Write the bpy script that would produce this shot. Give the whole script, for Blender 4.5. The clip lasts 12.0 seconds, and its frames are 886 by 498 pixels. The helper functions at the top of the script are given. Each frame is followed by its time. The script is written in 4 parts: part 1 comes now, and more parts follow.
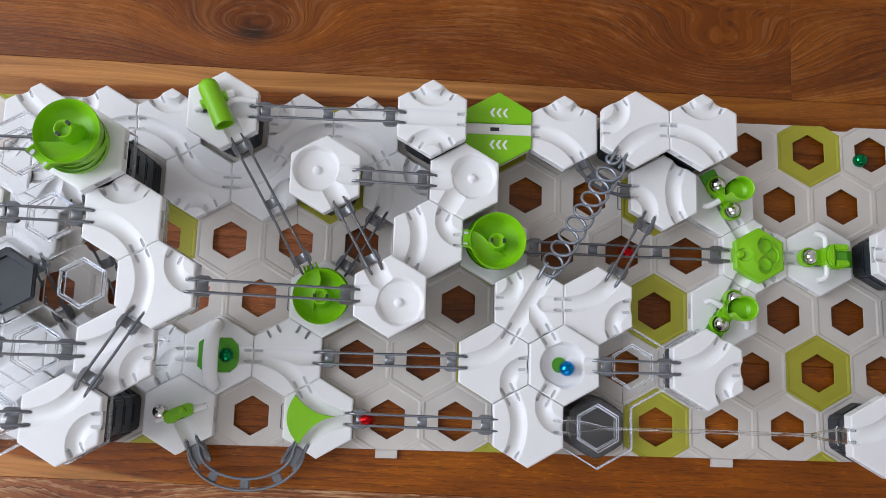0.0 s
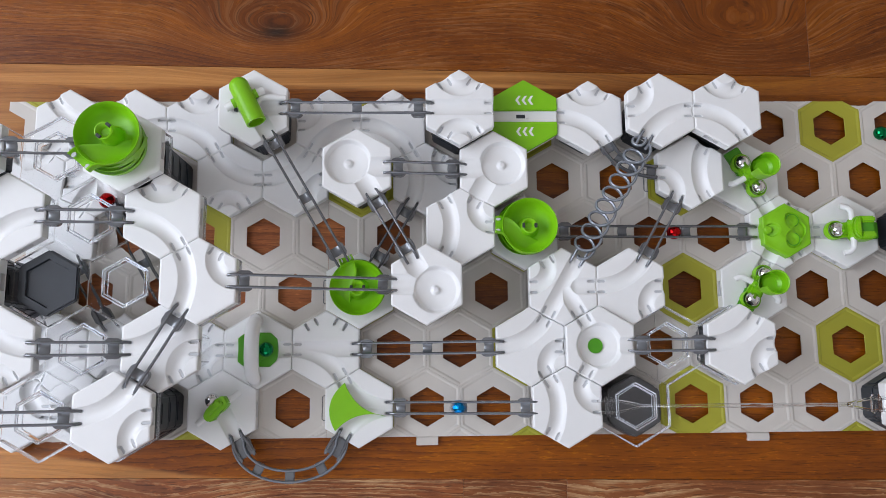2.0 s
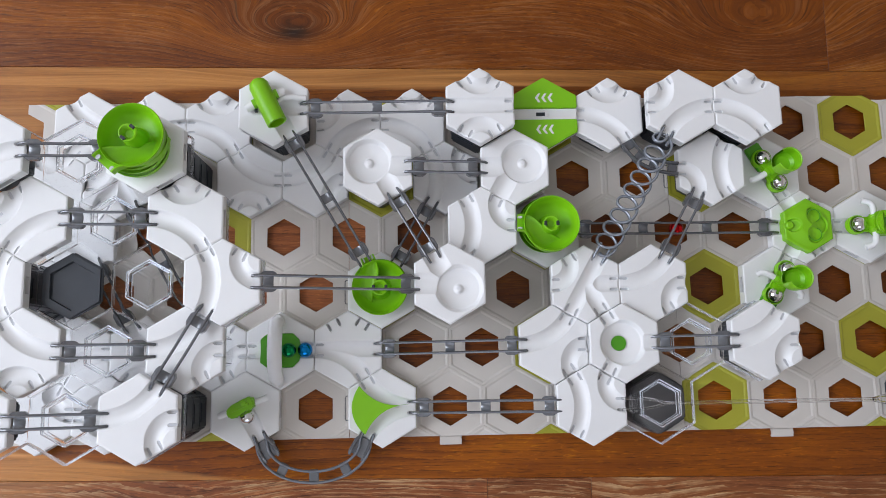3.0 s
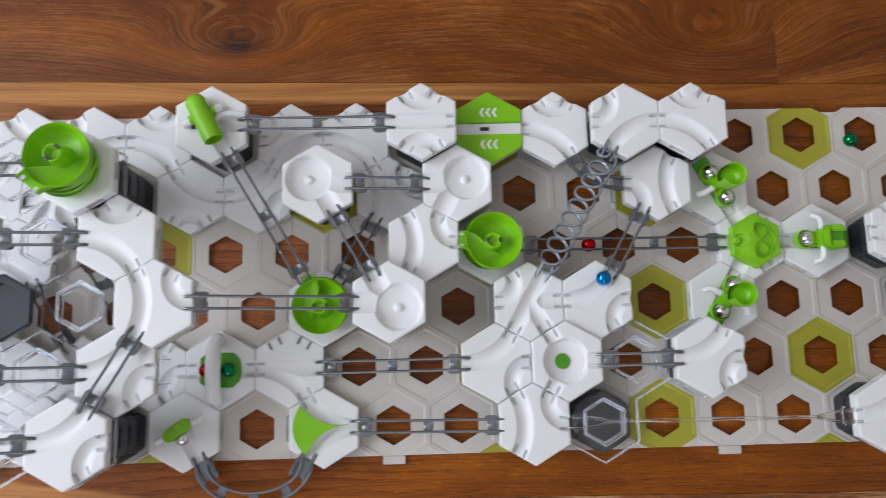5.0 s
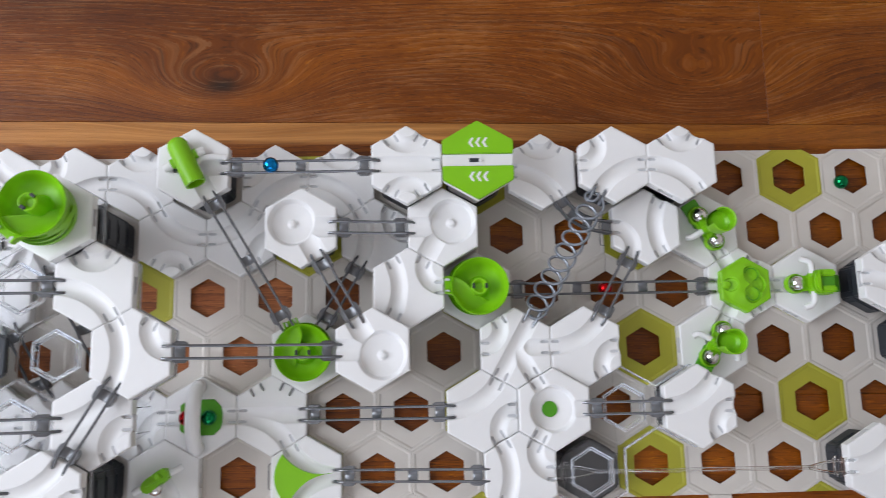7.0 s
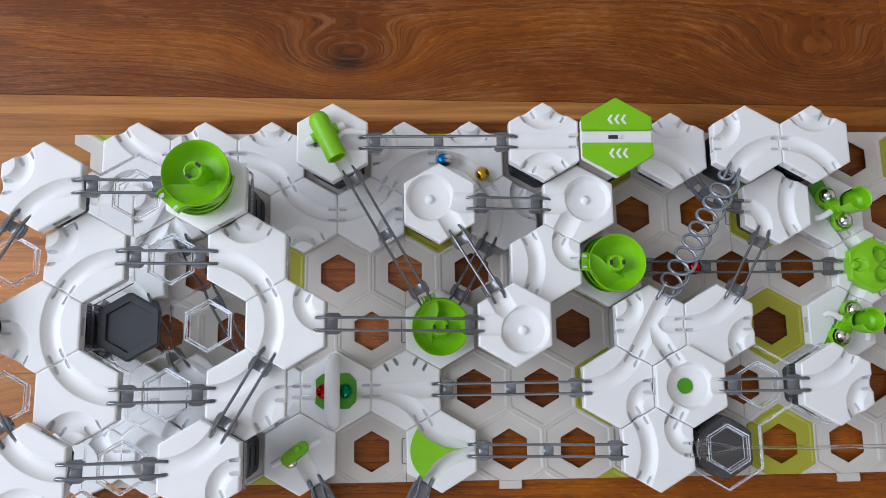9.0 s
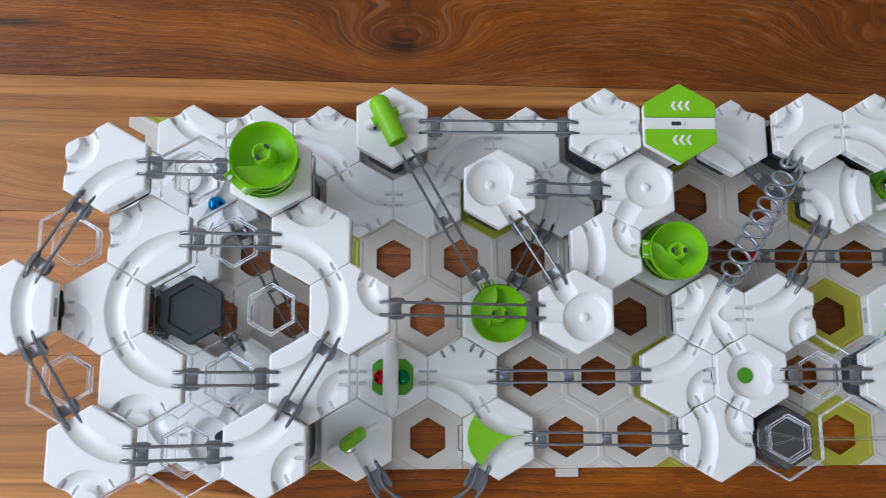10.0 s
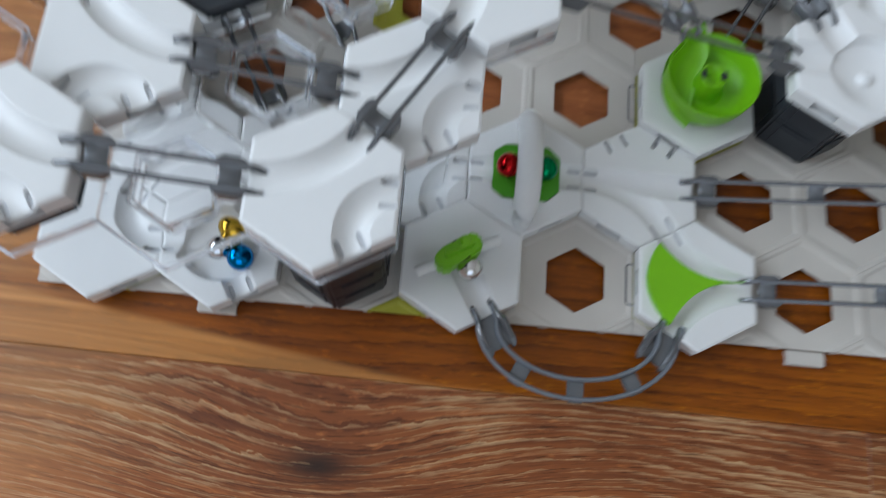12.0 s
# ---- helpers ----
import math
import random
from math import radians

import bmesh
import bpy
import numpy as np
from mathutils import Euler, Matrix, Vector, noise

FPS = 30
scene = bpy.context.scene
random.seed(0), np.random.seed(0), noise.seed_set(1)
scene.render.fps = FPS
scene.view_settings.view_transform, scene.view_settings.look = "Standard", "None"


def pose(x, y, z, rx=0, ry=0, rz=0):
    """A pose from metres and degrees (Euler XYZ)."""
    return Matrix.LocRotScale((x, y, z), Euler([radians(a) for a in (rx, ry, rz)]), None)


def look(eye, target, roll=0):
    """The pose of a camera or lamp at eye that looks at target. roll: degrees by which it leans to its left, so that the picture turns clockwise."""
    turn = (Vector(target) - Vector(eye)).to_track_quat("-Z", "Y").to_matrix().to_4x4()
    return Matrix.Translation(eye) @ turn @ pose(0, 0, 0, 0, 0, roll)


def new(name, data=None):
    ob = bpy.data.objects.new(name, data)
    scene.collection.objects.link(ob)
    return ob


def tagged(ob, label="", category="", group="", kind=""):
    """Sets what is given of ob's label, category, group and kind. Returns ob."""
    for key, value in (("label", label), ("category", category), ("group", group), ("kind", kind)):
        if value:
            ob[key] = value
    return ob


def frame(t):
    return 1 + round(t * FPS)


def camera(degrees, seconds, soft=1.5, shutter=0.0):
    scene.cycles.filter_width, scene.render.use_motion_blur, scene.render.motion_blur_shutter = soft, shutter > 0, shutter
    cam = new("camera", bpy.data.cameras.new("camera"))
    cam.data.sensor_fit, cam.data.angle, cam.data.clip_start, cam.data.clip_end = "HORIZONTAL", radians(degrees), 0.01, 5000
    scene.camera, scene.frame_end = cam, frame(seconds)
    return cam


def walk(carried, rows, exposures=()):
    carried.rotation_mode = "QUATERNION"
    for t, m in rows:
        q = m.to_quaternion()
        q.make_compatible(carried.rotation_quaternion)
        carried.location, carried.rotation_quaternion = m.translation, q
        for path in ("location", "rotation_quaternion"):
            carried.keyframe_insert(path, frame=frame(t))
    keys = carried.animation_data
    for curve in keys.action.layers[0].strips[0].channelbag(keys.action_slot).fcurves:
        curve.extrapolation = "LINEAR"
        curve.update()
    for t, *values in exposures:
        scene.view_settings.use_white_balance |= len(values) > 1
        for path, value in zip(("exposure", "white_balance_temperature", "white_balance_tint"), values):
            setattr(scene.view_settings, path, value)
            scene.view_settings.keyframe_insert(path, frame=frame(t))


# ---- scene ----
cam = camera(60.0, 12.0, 0.45, 0.35)
PATH = [
    (0, (0.023, 0.046, 0.678), (0.082, 0.349, -1.298), 12.9),
    (0.5, (0.022, 0.05, 0.681), (0.081, 0.36, -1.294), 12.6),
    (1, (0.014, 0.047, 0.68), (0.074, 0.358, -1.295), 12.2),
    (1.5, (0.002, 0.037, 0.683), (0.06, 0.342, -1.293), 11.2),
    (2, (-0.005, 0.033, 0.684), (0.054, 0.34, -1.292), 10.4),
    (2.5, (-0.014, 0.032, 0.683), (0.041, 0.338, -1.292), 9.1),
    (4.5, (-0.033, 0.036, 0.681), (0.025, 0.355, -1.293), 9.3),
    (5, (0.023, 0.046, 0.677), (0.091, 0.356, -1.298), 11.0),
    (5.5, (0.096, 0.056, 0.669), (0.188, 0.371, -1.304), 14.3),
    (6, (0.124, 0.062, 0.672), (0.225, 0.389, -1.298), 14.9),
    (6.5, (0.099, 0.069, 0.668), (0.191, 0.409, -1.3), 13.1),
    (7, (0.033, 0.074, 0.672), (0.111, 0.416, -1.297), 11.6),
    (7.5, (-0.031, 0.07, 0.676), (0.039, 0.408, -1.294), 10.6),
    (9.5, (-0.093, 0.058, 0.663), (-0.014, 0.384, -1.309), 13.2),
    (10, (-0.125, 0.056, 0.66), (-0.057, 0.367, -1.315), 12.2),
    (10.5, (-0.162, 0.049, 0.659), (-0.089, 0.343, -1.317), 13.9),
    (11, (-0.168, 0.027, 0.647), (-0.118, 0.324, -1.331), 9.8),
    (11.3, (-0.181, 0.005, 0.624), (-0.1, 0.319, -1.349), 14.5),
    (11.5, (-0.174, -0.014, 0.582), (-0.13, 0.304, -1.392), 8.9),
    (11.6, (-0.192, -0.05, 0.537), (-0.094, 0.373, -1.415), 14.8),
    (11.8, (-0.194, -0.079, 0.451), (-0.105, 0.435, -1.48), 13.8),
    (12, (-0.192, -0.101, 0.373), (-0.146, 0.474, -1.542), 9.7),
]
walk(cam, [(t, look(eye, target, roll)) for t, eye, target, roll in PATH], [(0, -0.04, 6450, 15), (4.5, -0.10, 6420, 15), (5.0, -0.11, 6480, 15), (6.0, 0.14, 6700, 15), (7.5, -0.06, 6420, 15), (9.5, -0.09, 6250, 12), (10.5, -0.15, 6050, 9), (11.3, -0.14, 5950, 7), (12, -0.36, 6080, 7)])

# ---- world, light and exposure ----
world = bpy.data.worlds.new("daylight")
scene.world = world
world.use_nodes = True
wn = world.node_tree
sky = wn.nodes.new("ShaderNodeTexSky")
sky.sky_type, sky.sun_disc = "NISHITA", False
sky.sun_elevation, sky.sun_rotation = radians(38), radians(250)
wn.nodes["Background"].inputs["Strength"].default_value = 0.12
wn.links.new(sky.outputs[0], wn.nodes["Background"].inputs[0])


def area(name, loc, target, w, h, watts, colour):
    lamp = bpy.data.lights.new(name, "AREA")
    lamp.shape, lamp.size, lamp.size_y, lamp.energy, lamp.color = "RECTANGLE", w, h, watts, colour
    ob = new(name, lamp)
    ob.matrix_basis = look(loc, target)
    return ob


# skylight standing in the two window openings
area("window_light", (-1.92, 0.25, 1.48), (0.0, 0.25, 0.95), 1.8, 1.5, 57, (0.80, 0.885, 0.975))
area("window_light", (-0.1, -1.97, 1.35), (-0.3, 0.0, 1.1), 1.7, 1.6, 11, (0.93, 0.96, 1.0))

# ---- sizes ----
P = 0.058                      # spacing of the hexagon cells
H = P * math.sqrt(3) / 2       # spacing of the rows
AP = 0.02884                   # half width of a tile
BASE = 0.0055                  # top of the base plates
THICK = 0.0105                 # thickness of a tile
BALL = 0.00635


def cell(u, r):
    return u * P / 2, r * H


def way(a):
    return Vector((math.cos(radians(a)), math.sin(radians(a)), 0))


# ---- materials ----
def material(name, colour, rough=0.4, metal=0.0, transmission=0.0, ior=1.46, coat=0.0, speck=0.0, scale=60.0, bump=0.0, bscale=900.0, tint=0.0):
    m = bpy.data.materials.new(name)
    m.use_nodes = True
    nt = m.node_tree
    b = nt.nodes["Principled BSDF"]
    b.inputs["Base Color"].default_value = (*colour, 1)
    b.inputs["Roughness"].default_value = rough
    b.inputs["Metallic"].default_value = metal
    b.inputs["Transmission Weight"].default_value = transmission
    b.inputs["IOR"].default_value = ior
    b.inputs["Coat Weight"].default_value = coat
    geo = nt.nodes.new("ShaderNodeNewGeometry")
    if speck:
        n1 = nt.nodes.new("ShaderNodeTexNoise")
        n1.inputs["Scale"].default_value, n1.inputs["Detail"].default_value = scale, 6
        nt.links.new(geo.outputs["Position"], n1.inputs["Vector"])
        info = nt.nodes.new("ShaderNodeObjectInfo")
        add = nt.nodes.new("ShaderNodeMath")
        add.operation = "MULTIPLY_ADD"
        nt.links.new(info.outputs["Random"], add.inputs[0])
        add.inputs[1].default_value = tint
        nt.links.new(n1.outputs["Fac"], add.inputs[2])
        ramp = nt.nodes.new("ShaderNodeMapRange")
        ramp.inputs["From Min"].default_value, ramp.inputs["From Max"].default_value = 0.3, 0.75
        ramp.inputs["To Min"].default_value, ramp.inputs["To Max"].default_value = 1 - speck, 1.0
        nt.links.new(add.outputs[0], ramp.inputs["Value"])
        mix = nt.nodes.new("ShaderNodeMix")
        mix.data_type, mix.blend_type = "RGBA", "MULTIPLY"
        mix.inputs["Factor"].default_value = 1
        mix.inputs["A"].default_value = (*colour, 1)
        nt.links.new(ramp.outputs[0], mix.inputs["B"])
        nt.links.new(mix.outputs["Result"], b.inputs["Base Color"])
        rr = nt.nodes.new("ShaderNodeMapRange")
        rr.inputs["To Min"].default_value, rr.inputs["To Max"].default_value = rough * 1.25, rough * 0.8
        nt.links.new(n1.outputs["Fac"], rr.inputs["Value"])
        nt.links.new(rr.outputs[0], b.inputs["Roughness"])
    if bump:
        n2 = nt.nodes.new("ShaderNodeTexNoise")
        n2.inputs["Scale"].default_value, n2.inputs["Detail"].default_value = bscale, 4
        nt.links.new(geo.outputs["Position"], n2.inputs["Vector"])
        bp = nt.nodes.new("ShaderNodeBump")
        bp.inputs["Strength"].default_value, bp.inputs["Distance"].default_value = bump, 0.0004
        nt.links.new(n2.outputs["Fac"], bp.inputs["Height"])
        nt.links.new(bp.outputs[0], b.inputs["Normal"])
    return m


WHITE = material("white_plastic", (0.80, 0.80, 0.795), 0.42, speck=0.04, scale=35, bump=0.05, tint=0.1)
BASEGREY = material("base_plastic", (0.615, 0.574, 0.523), 0.5, speck=0.10, scale=25, bump=0.08, tint=0.08)
OLIVE = material("olive_plastic", (0.375, 0.36, 0.032), 0.45, speck=0.08, scale=25, bump=0.08)
GREEN = material("lime_plastic", (0.212, 0.54, 0.005), 0.38, speck=0.06, scale=50, bump=0.05)
# darker green; in the pocket, slit and dome gaps it stands for shade
DKGREEN = material("dark_green_plastic", (0.075, 0.33, 0.012), 0.4, speck=0.1, scale=50)
GREY = material("grey_plastic", (0.155, 0.160, 0.172), 0.20, metal=0.45, speck=0.12, scale=120, bump=0.08, coat=0.6)
TIE = material("grey_tie_plastic", (0.185, 0.195, 0.21), 0.24, metal=0.35, speck=0.12, scale=120, bump=0.08, coat=0.5)
SILVER = material("silver_grey_plastic", (0.24, 0.26, 0.29), 0.24, speck=0.1, scale=120, metal=0.25)
BLACK = material("charcoal_plastic", (0.028, 0.033, 0.041), 0.42, speck=0.2, scale=60, bump=0.12)
# grey of the slot inserts, with the recess shade put into the colour
SLOT = material("slot_shade_plastic", (0.60, 0.61, 0.63), 0.5, speck=0.1)
# milky white that puts window glints on clear edges into the colour
EDGE_GLINT = material("edge_glint_plastic", (0.93, 0.96, 1.0), 0.08, transmission=0.82, ior=1.45)
SMOKE = material("smoky_grey_plastic", (0.060, 0.058, 0.057), 0.3, speck=0.2, scale=60, bump=0.06)
SHEET = material("clear_plastic_sheet", (0.98, 0.985, 0.99), 0.02, transmission=1.0, ior=1.05)
LENS = material("clear_rail_plastic", (0.88, 0.885, 0.89), 0.03, transmission=1.0, ior=1.36)
CHROME = material("polished_steel", (0.78, 0.78, 0.78), 0.06, metal=1.0, speck=0.05, scale=200)
BLUE = material("blue_steel", (0.005, 0.24, 0.62), 0.12, metal=1.0, speck=0.1, scale=200)
RED = material("red_steel", (0.50, 0.010, 0.012), 0.12, metal=1.0, speck=0.1, scale=200)
DEEPGREEN = material("green_steel", (0.004, 0.22, 0.075), 0.12, metal=1.0, speck=0.1, scale=200)
GOLD = material("gold_steel", (0.72, 0.45, 0.05), 0.14, metal=1.0, speck=0.1, scale=200)
PAINT = material("wall_paint", (0.74, 0.715, 0.665), 0.85, speck=0.05, scale=4, bump=0.1, bscale=300)
CEIL = material("ceiling_paint", (0.82, 0.82, 0.81), 0.9, speck=0.04, scale=4)


def wood():
    m = bpy.data.materials.new("oiled_teak")
    m.use_nodes = True
    nt = m.node_tree
    b = nt.nodes["Principled BSDF"]
    N, K = nt.nodes.new, nt.links.new

    def math_node(op, a, c, d=None):
        n = N("ShaderNodeMath")
        n.operation = op
        for i, v in enumerate((a, c, d)):
            if v is None:
                continue
            if isinstance(v, (int, float)):
                n.inputs[i].default_value = v
            else:
                K(v, n.inputs[i])
        return n.outputs[0]

    own = N("ShaderNodeTexCoord")
    info = N("ShaderNodeObjectInfo")
    sep = N("ShaderNodeSeparateXYZ")
    K(own.outputs["Object"], sep.inputs[0])
    x, y = sep.outputs[0], sep.outputs[1]
    rnd = info.outputs["Random"]
    # knots: the grain bulges round them
    push, dark = None, None
    for kx, ky, size, amount in ((-0.139, 0.345, 0.034, 0.060), (0.300, 0.345, 0.048, 0.062), (-0.226, -0.102, 0.040, 0.028), (-0.43, 0.21, 0.03, 0.02), (0.17, -0.092, 0.03, 0.015), (-0.48, 0.05, 0.035, 0.02)):
        dx = math_node("MULTIPLY", math_node("SUBTRACT", x, kx), 0.42)
        dy = math_node("SUBTRACT", y, ky)
        d2 = math_node("ADD", math_node("MULTIPLY", dx, dx), math_node("MULTIPLY", dy, dy))
        g = math_node("EXPONENT", math_node("MULTIPLY", d2, -1 / (size * size)), 0)
        p = math_node("MULTIPLY", g, amount)
        push = p if push is None else math_node("ADD", push, p)
        if (kx, ky) in ((-0.139, 0.345), (-0.226, -0.102)):
            s = math_node("EXPONENT", math_node("MULTIPLY", d2, -1 / (0.0075 ** 2)), 0)
            dark = s if dark is None else math_node("ADD", dark, s)
    # a long black flaw in the north board
    dx = math_node("MULTIPLY", math_node("ADD", x, 0.491), 0.09)
    dy = math_node("SUBTRACT", y, 0.3590)
    d2 = math_node("ADD", math_node("MULTIPLY", dx, dx), math_node("MULTIPLY", dy, dy))
    dark = math_node("ADD", dark, math_node("EXPONENT", math_node("MULTIPLY", d2, -1 / (0.0042 ** 2)), 0))
    comb = N("ShaderNodeCombineXYZ")
    K(math_node("MULTIPLY_ADD", rnd, 17.0, x), comb.inputs[0])
    K(math_node("ADD", y, push), comb.inputs[1])
    K(math_node("MULTIPLY", rnd, 9.0), comb.inputs[2])

    def noise_at(sx, sy, detail, rough, dist=0.0):
        mp = N("ShaderNodeMapping")
        mp.inputs["Scale"].default_value = (sx, sy, 1)
        K(comb.outputs[0], mp.inputs[0])
        n = N("ShaderNodeTexNoise")
        n.inputs["Scale"].default_value, n.inputs["Detail"].default_value = 1.0, detail
        n.inputs["Roughness"].default_value, n.inputs["Distortion"].default_value = rough, dist
        K(mp.outputs[0], n.inputs["Vector"])
        return n.outputs["Fac"]

    broad = noise_at(1.6, 20, 4, 0.5, 0.35)
    rings = noise_at(2.6, 150, 5, 0.62, 0.5)
    fine = noise_at(22, 850, 3, 0.65)
    pores = noise_at(70, 1300, 2, 0.5)
    drift = noise_at(2.4, 9, 3, 0.45)
    blotch = noise_at(11, 26, 5, 0.6)
    # growth rings: lines of one height in a slowly drifting field
    field = math_node("MULTIPLY_ADD", drift, 0.075, math_node("ADD", y, push))
    wobble = math_node("MULTIPLY_ADD", noise_at(60, 160, 4, 0.65), 0.0055, field)
    year = math_node("FRACT", math_node("MULTIPLY", wobble, 130.0), 0)
    late = math_node("POWER", year, 3.5)
    strong = N("ShaderNodeMapRange")
    strong.inputs["From Min"].default_value, strong.inputs["From Max"].default_value = 0.42, 0.62
    K(noise_at(3.5, 17, 2, 0.5), strong.inputs["Value"])
    lines = math_node("MULTIPLY", late, strong.outputs[0])
    f = math_node("ADD", math_node("MULTIPLY_ADD", broad, 0.46, 0.08), math_node("MULTIPLY_ADD", rings, 0.15, 0.135))
    f = math_node("ADD", f, math_node("MULTIPLY_ADD", fine, 0.20, -0.13))
    f = math_node("ADD", f, math_node("MULTIPLY_ADD", blotch, 0.26, -0.13))
    f = math_node("ADD", f, math_node("MULTIPLY", lines, -0.15))
    f = math_node("ADD", f, math_node("MULTIPLY_ADD", rnd, 0.10, -0.05))
    fleck = N("ShaderNodeMapRange")
    fleck.inputs["From Min"].default_value, fleck.inputs["From Max"].default_value = 0.58, 0.72
    fleck.inputs["To Max"].default_value = 0.13
    K(noise_at(110, 520, 3, 0.6), fleck.inputs["Value"])
    f = math_node("ADD", f, fleck.outputs[0])
    ramp = N("ShaderNodeValToRGB")
    e = ramp.color_ramp.elements
    e[0].position, e[0].color = 0.32, (0.085, 0.0235, 0.0065, 1)
    e[1].position, e[1].color = 0.82, (0.47, 0.225, 0.068, 1)
    for pos, col in ((0.45, (0.155, 0.0445, 0.0105, 1)), (0.56, (0.245, 0.078, 0.0190, 1)), (0.68, (0.34, 0.132, 0.034, 1))):
        k = e.new(pos)
        k.color = col
    K(f, ramp.inputs[0])
    pr = N("ShaderNodeMapRange")
    pr.inputs["From Min"].default_value, pr.inputs["From Max"].default_value = 0.30, 0.44
    pr.inputs["To Min"].default_value, pr.inputs["To Max"].default_value = 0.50, 1.04
    K(pores, pr.inputs["Value"])
    mix = N("ShaderNodeMix")
    mix.data_type, mix.blend_type = "RGBA", "MULTIPLY"
    mix.inputs["Factor"].default_value = 1
    K(ramp.outputs[0], mix.inputs["A"])
    K(pr.outputs[0], mix.inputs["B"])
    mk = N("ShaderNodeMix")
    mk.data_type = "RGBA"
    K(mix.outputs["Result"], mk.inputs["A"])
    mk.inputs["B"].default_value = (0.022, 0.010, 0.006, 1)
    K(dark, mk.inputs["Factor"])
    hue = N("ShaderNodeHueSaturation")
    sc = N("ShaderNodeSeparateColor")
    K(info.outputs["Color"], sc.inputs[0])
    K(sc.outputs[0], hue.inputs["Value"])
    K(sc.outputs[1], hue.inputs["Saturation"])
    K(mk.outputs["Result"], hue.inputs["Color"])
    # pale sapwood along one board edge
    sap = N("ShaderNodeMapRange")
    sap.interpolation_type = "SMOOTHSTEP"
    sap.inputs["From Min"].default_value, sap.inputs["From Max"].default_value = 0.2885, 0.2925
    K(math_node("ADD", math_node("MULTIPLY_ADD", broad, 0.05, -0.025), y), sap.inputs["Value"])
    edge_line = math_node("LESS_THAN", y, 0.3099)
    m1 = N("ShaderNodeMix")
    m1.data_type = "RGBA"
    # window glare painted into the wood: paler towards the west
    pale = N("ShaderNodeMapRange")
    pale.interpolation_type = "SMOOTHSTEP"
    pale.inputs["From Min"].default_value, pale.inputs["From Max"].default_value = -0.285, -0.385
    pale.inputs["To Max"].default_value = 0.55
    K(math_node("ADD", math_node("MULTIPLY_ADD", broad, 0.16, -0.08), x), pale.inputs["Value"])
    fade = N("ShaderNodeMapRange")
    fade.interpolation_type = "SMOOTHSTEP"
    fade.inputs["From Min"].default_value, fade.inputs["From Max"].default_value = 0.30, 0.02
    fade.inputs["To Min"].default_value, fade.inputs["To Max"].default_value = 0.12, 0.75
    K(x, fade.inputs["Value"])
    # a second pale wedge on the board south of the plates
    wedge = N("ShaderNodeMapRange")
    wedge.inputs["From Min"].default_value, wedge.inputs["From Max"].default_value = -0.17, -0.43
    wedge.inputs["To Max"].default_value = 0.034
    K(x, wedge.inputs["Value"])
    south = N("ShaderNodeMapRange")
    south.interpolation_type = "SMOOTHSTEP"
    south.inputs["From Min"].default_value, south.inputs["From Max"].default_value = 0.0, 0.005
    K(math_node("SUBTRACT", math_node("MULTIPLY_ADD", broad, 0.012, -0.066), math_node("SUBTRACT", y, wedge.outputs[0])), south.inputs["Value"])
    edge_south = math_node("MULTIPLY", math_node("MULTIPLY", south.outputs[0], math_node("GREATER_THAN", y, -0.0600)), 0.85)
    both = math_node("MAXIMUM", math_node("MULTIPLY", sap.outputs[0], fade.outputs[0]), math_node("MAXIMUM", math_node("MULTIPLY", pale.outputs[0], math_node("GREATER_THAN", y, -0.1833)), edge_south))
    K(math_node("MULTIPLY", math_node("MULTIPLY", both, edge_line), math_node("MAXIMUM", math_node("MULTIPLY_ADD", rings, 1.7, -0.25), 0.2)), m1.inputs["Factor"])
    K(hue.outputs[0], m1.inputs["A"])
    m1.inputs["B"].default_value = (0.70, 0.325, 0.095, 1)
    b.inputs["Specular IOR Level"].default_value = 0.32
    # limed streaks in the grain of some boards
    lime = N("ShaderNodeMapRange")
    lime.inputs["From Min"].default_value, lime.inputs["From Max"].default_value = 0.60, 0.78
    ring_lime = math_node("POWER", math_node("FRACT", math_node("MULTIPLY", wobble, 210.0), 0), 1.6)
    K(math_node("ADD", math_node("MULTIPLY", ring_lime, 0.17), math_node("ADD", math_node("MULTIPLY", fine, 0.46), math_node("MULTIPLY", blotch, 0.60))), lime.inputs["Value"])
    m2 = N("ShaderNodeMix")
    m2.data_type = "RGBA"
    K(math_node("MULTIPLY", math_node("MULTIPLY", lime.outputs[0], sc.outputs[2]), pr.outputs[0]), m2.inputs["Factor"])
    K(m1.outputs["Result"], m2.inputs["A"])
    m2.inputs["B"].default_value = (0.60, 0.39, 0.20, 1)
    K(m2.outputs["Result"], b.inputs["Base Color"])
    rr = N("ShaderNodeMapRange")
    rr.inputs["To Min"].default_value, rr.inputs["To Max"].default_value = 0.50, 0.30
    K(rings, rr.inputs["Value"])
    K(rr.outputs[0], b.inputs["Roughness"])
    bp = N("ShaderNodeBump")
    bp.inputs["Strength"].default_value, bp.inputs["Distance"].default_value = 0.35, 0.0005
    K(math_node("ADD", fine, pores), bp.inputs["Height"])
    K(bp.outputs[0], b.inputs["Normal"])
    return m


WOOD = wood()


# ---- mesh helpers ----
def finish(bm, smooth=True, angle=35):
    bmesh.ops.recalc_face_normals(bm, faces=bm.faces)
    me = bpy.data.meshes.new("mesh")
    bm.to_mesh(me)
    bm.free()
    if smooth:
        me.shade_smooth()
        me.set_sharp_from_angle(angle=radians(angle))
    return me


def part(name, me, mat, parent=None, label="", m=None):
    if isinstance(me, bmesh.types.BMesh):
        me = finish(me)
    if mat and not me.materials:
        me.materials.append(mat)
    ob = new(name, me)
    if parent:
        ob.parent = parent
    if m is not None:
        ob.matrix_basis = m
    if label:
        ob["label"] = label
    return ob


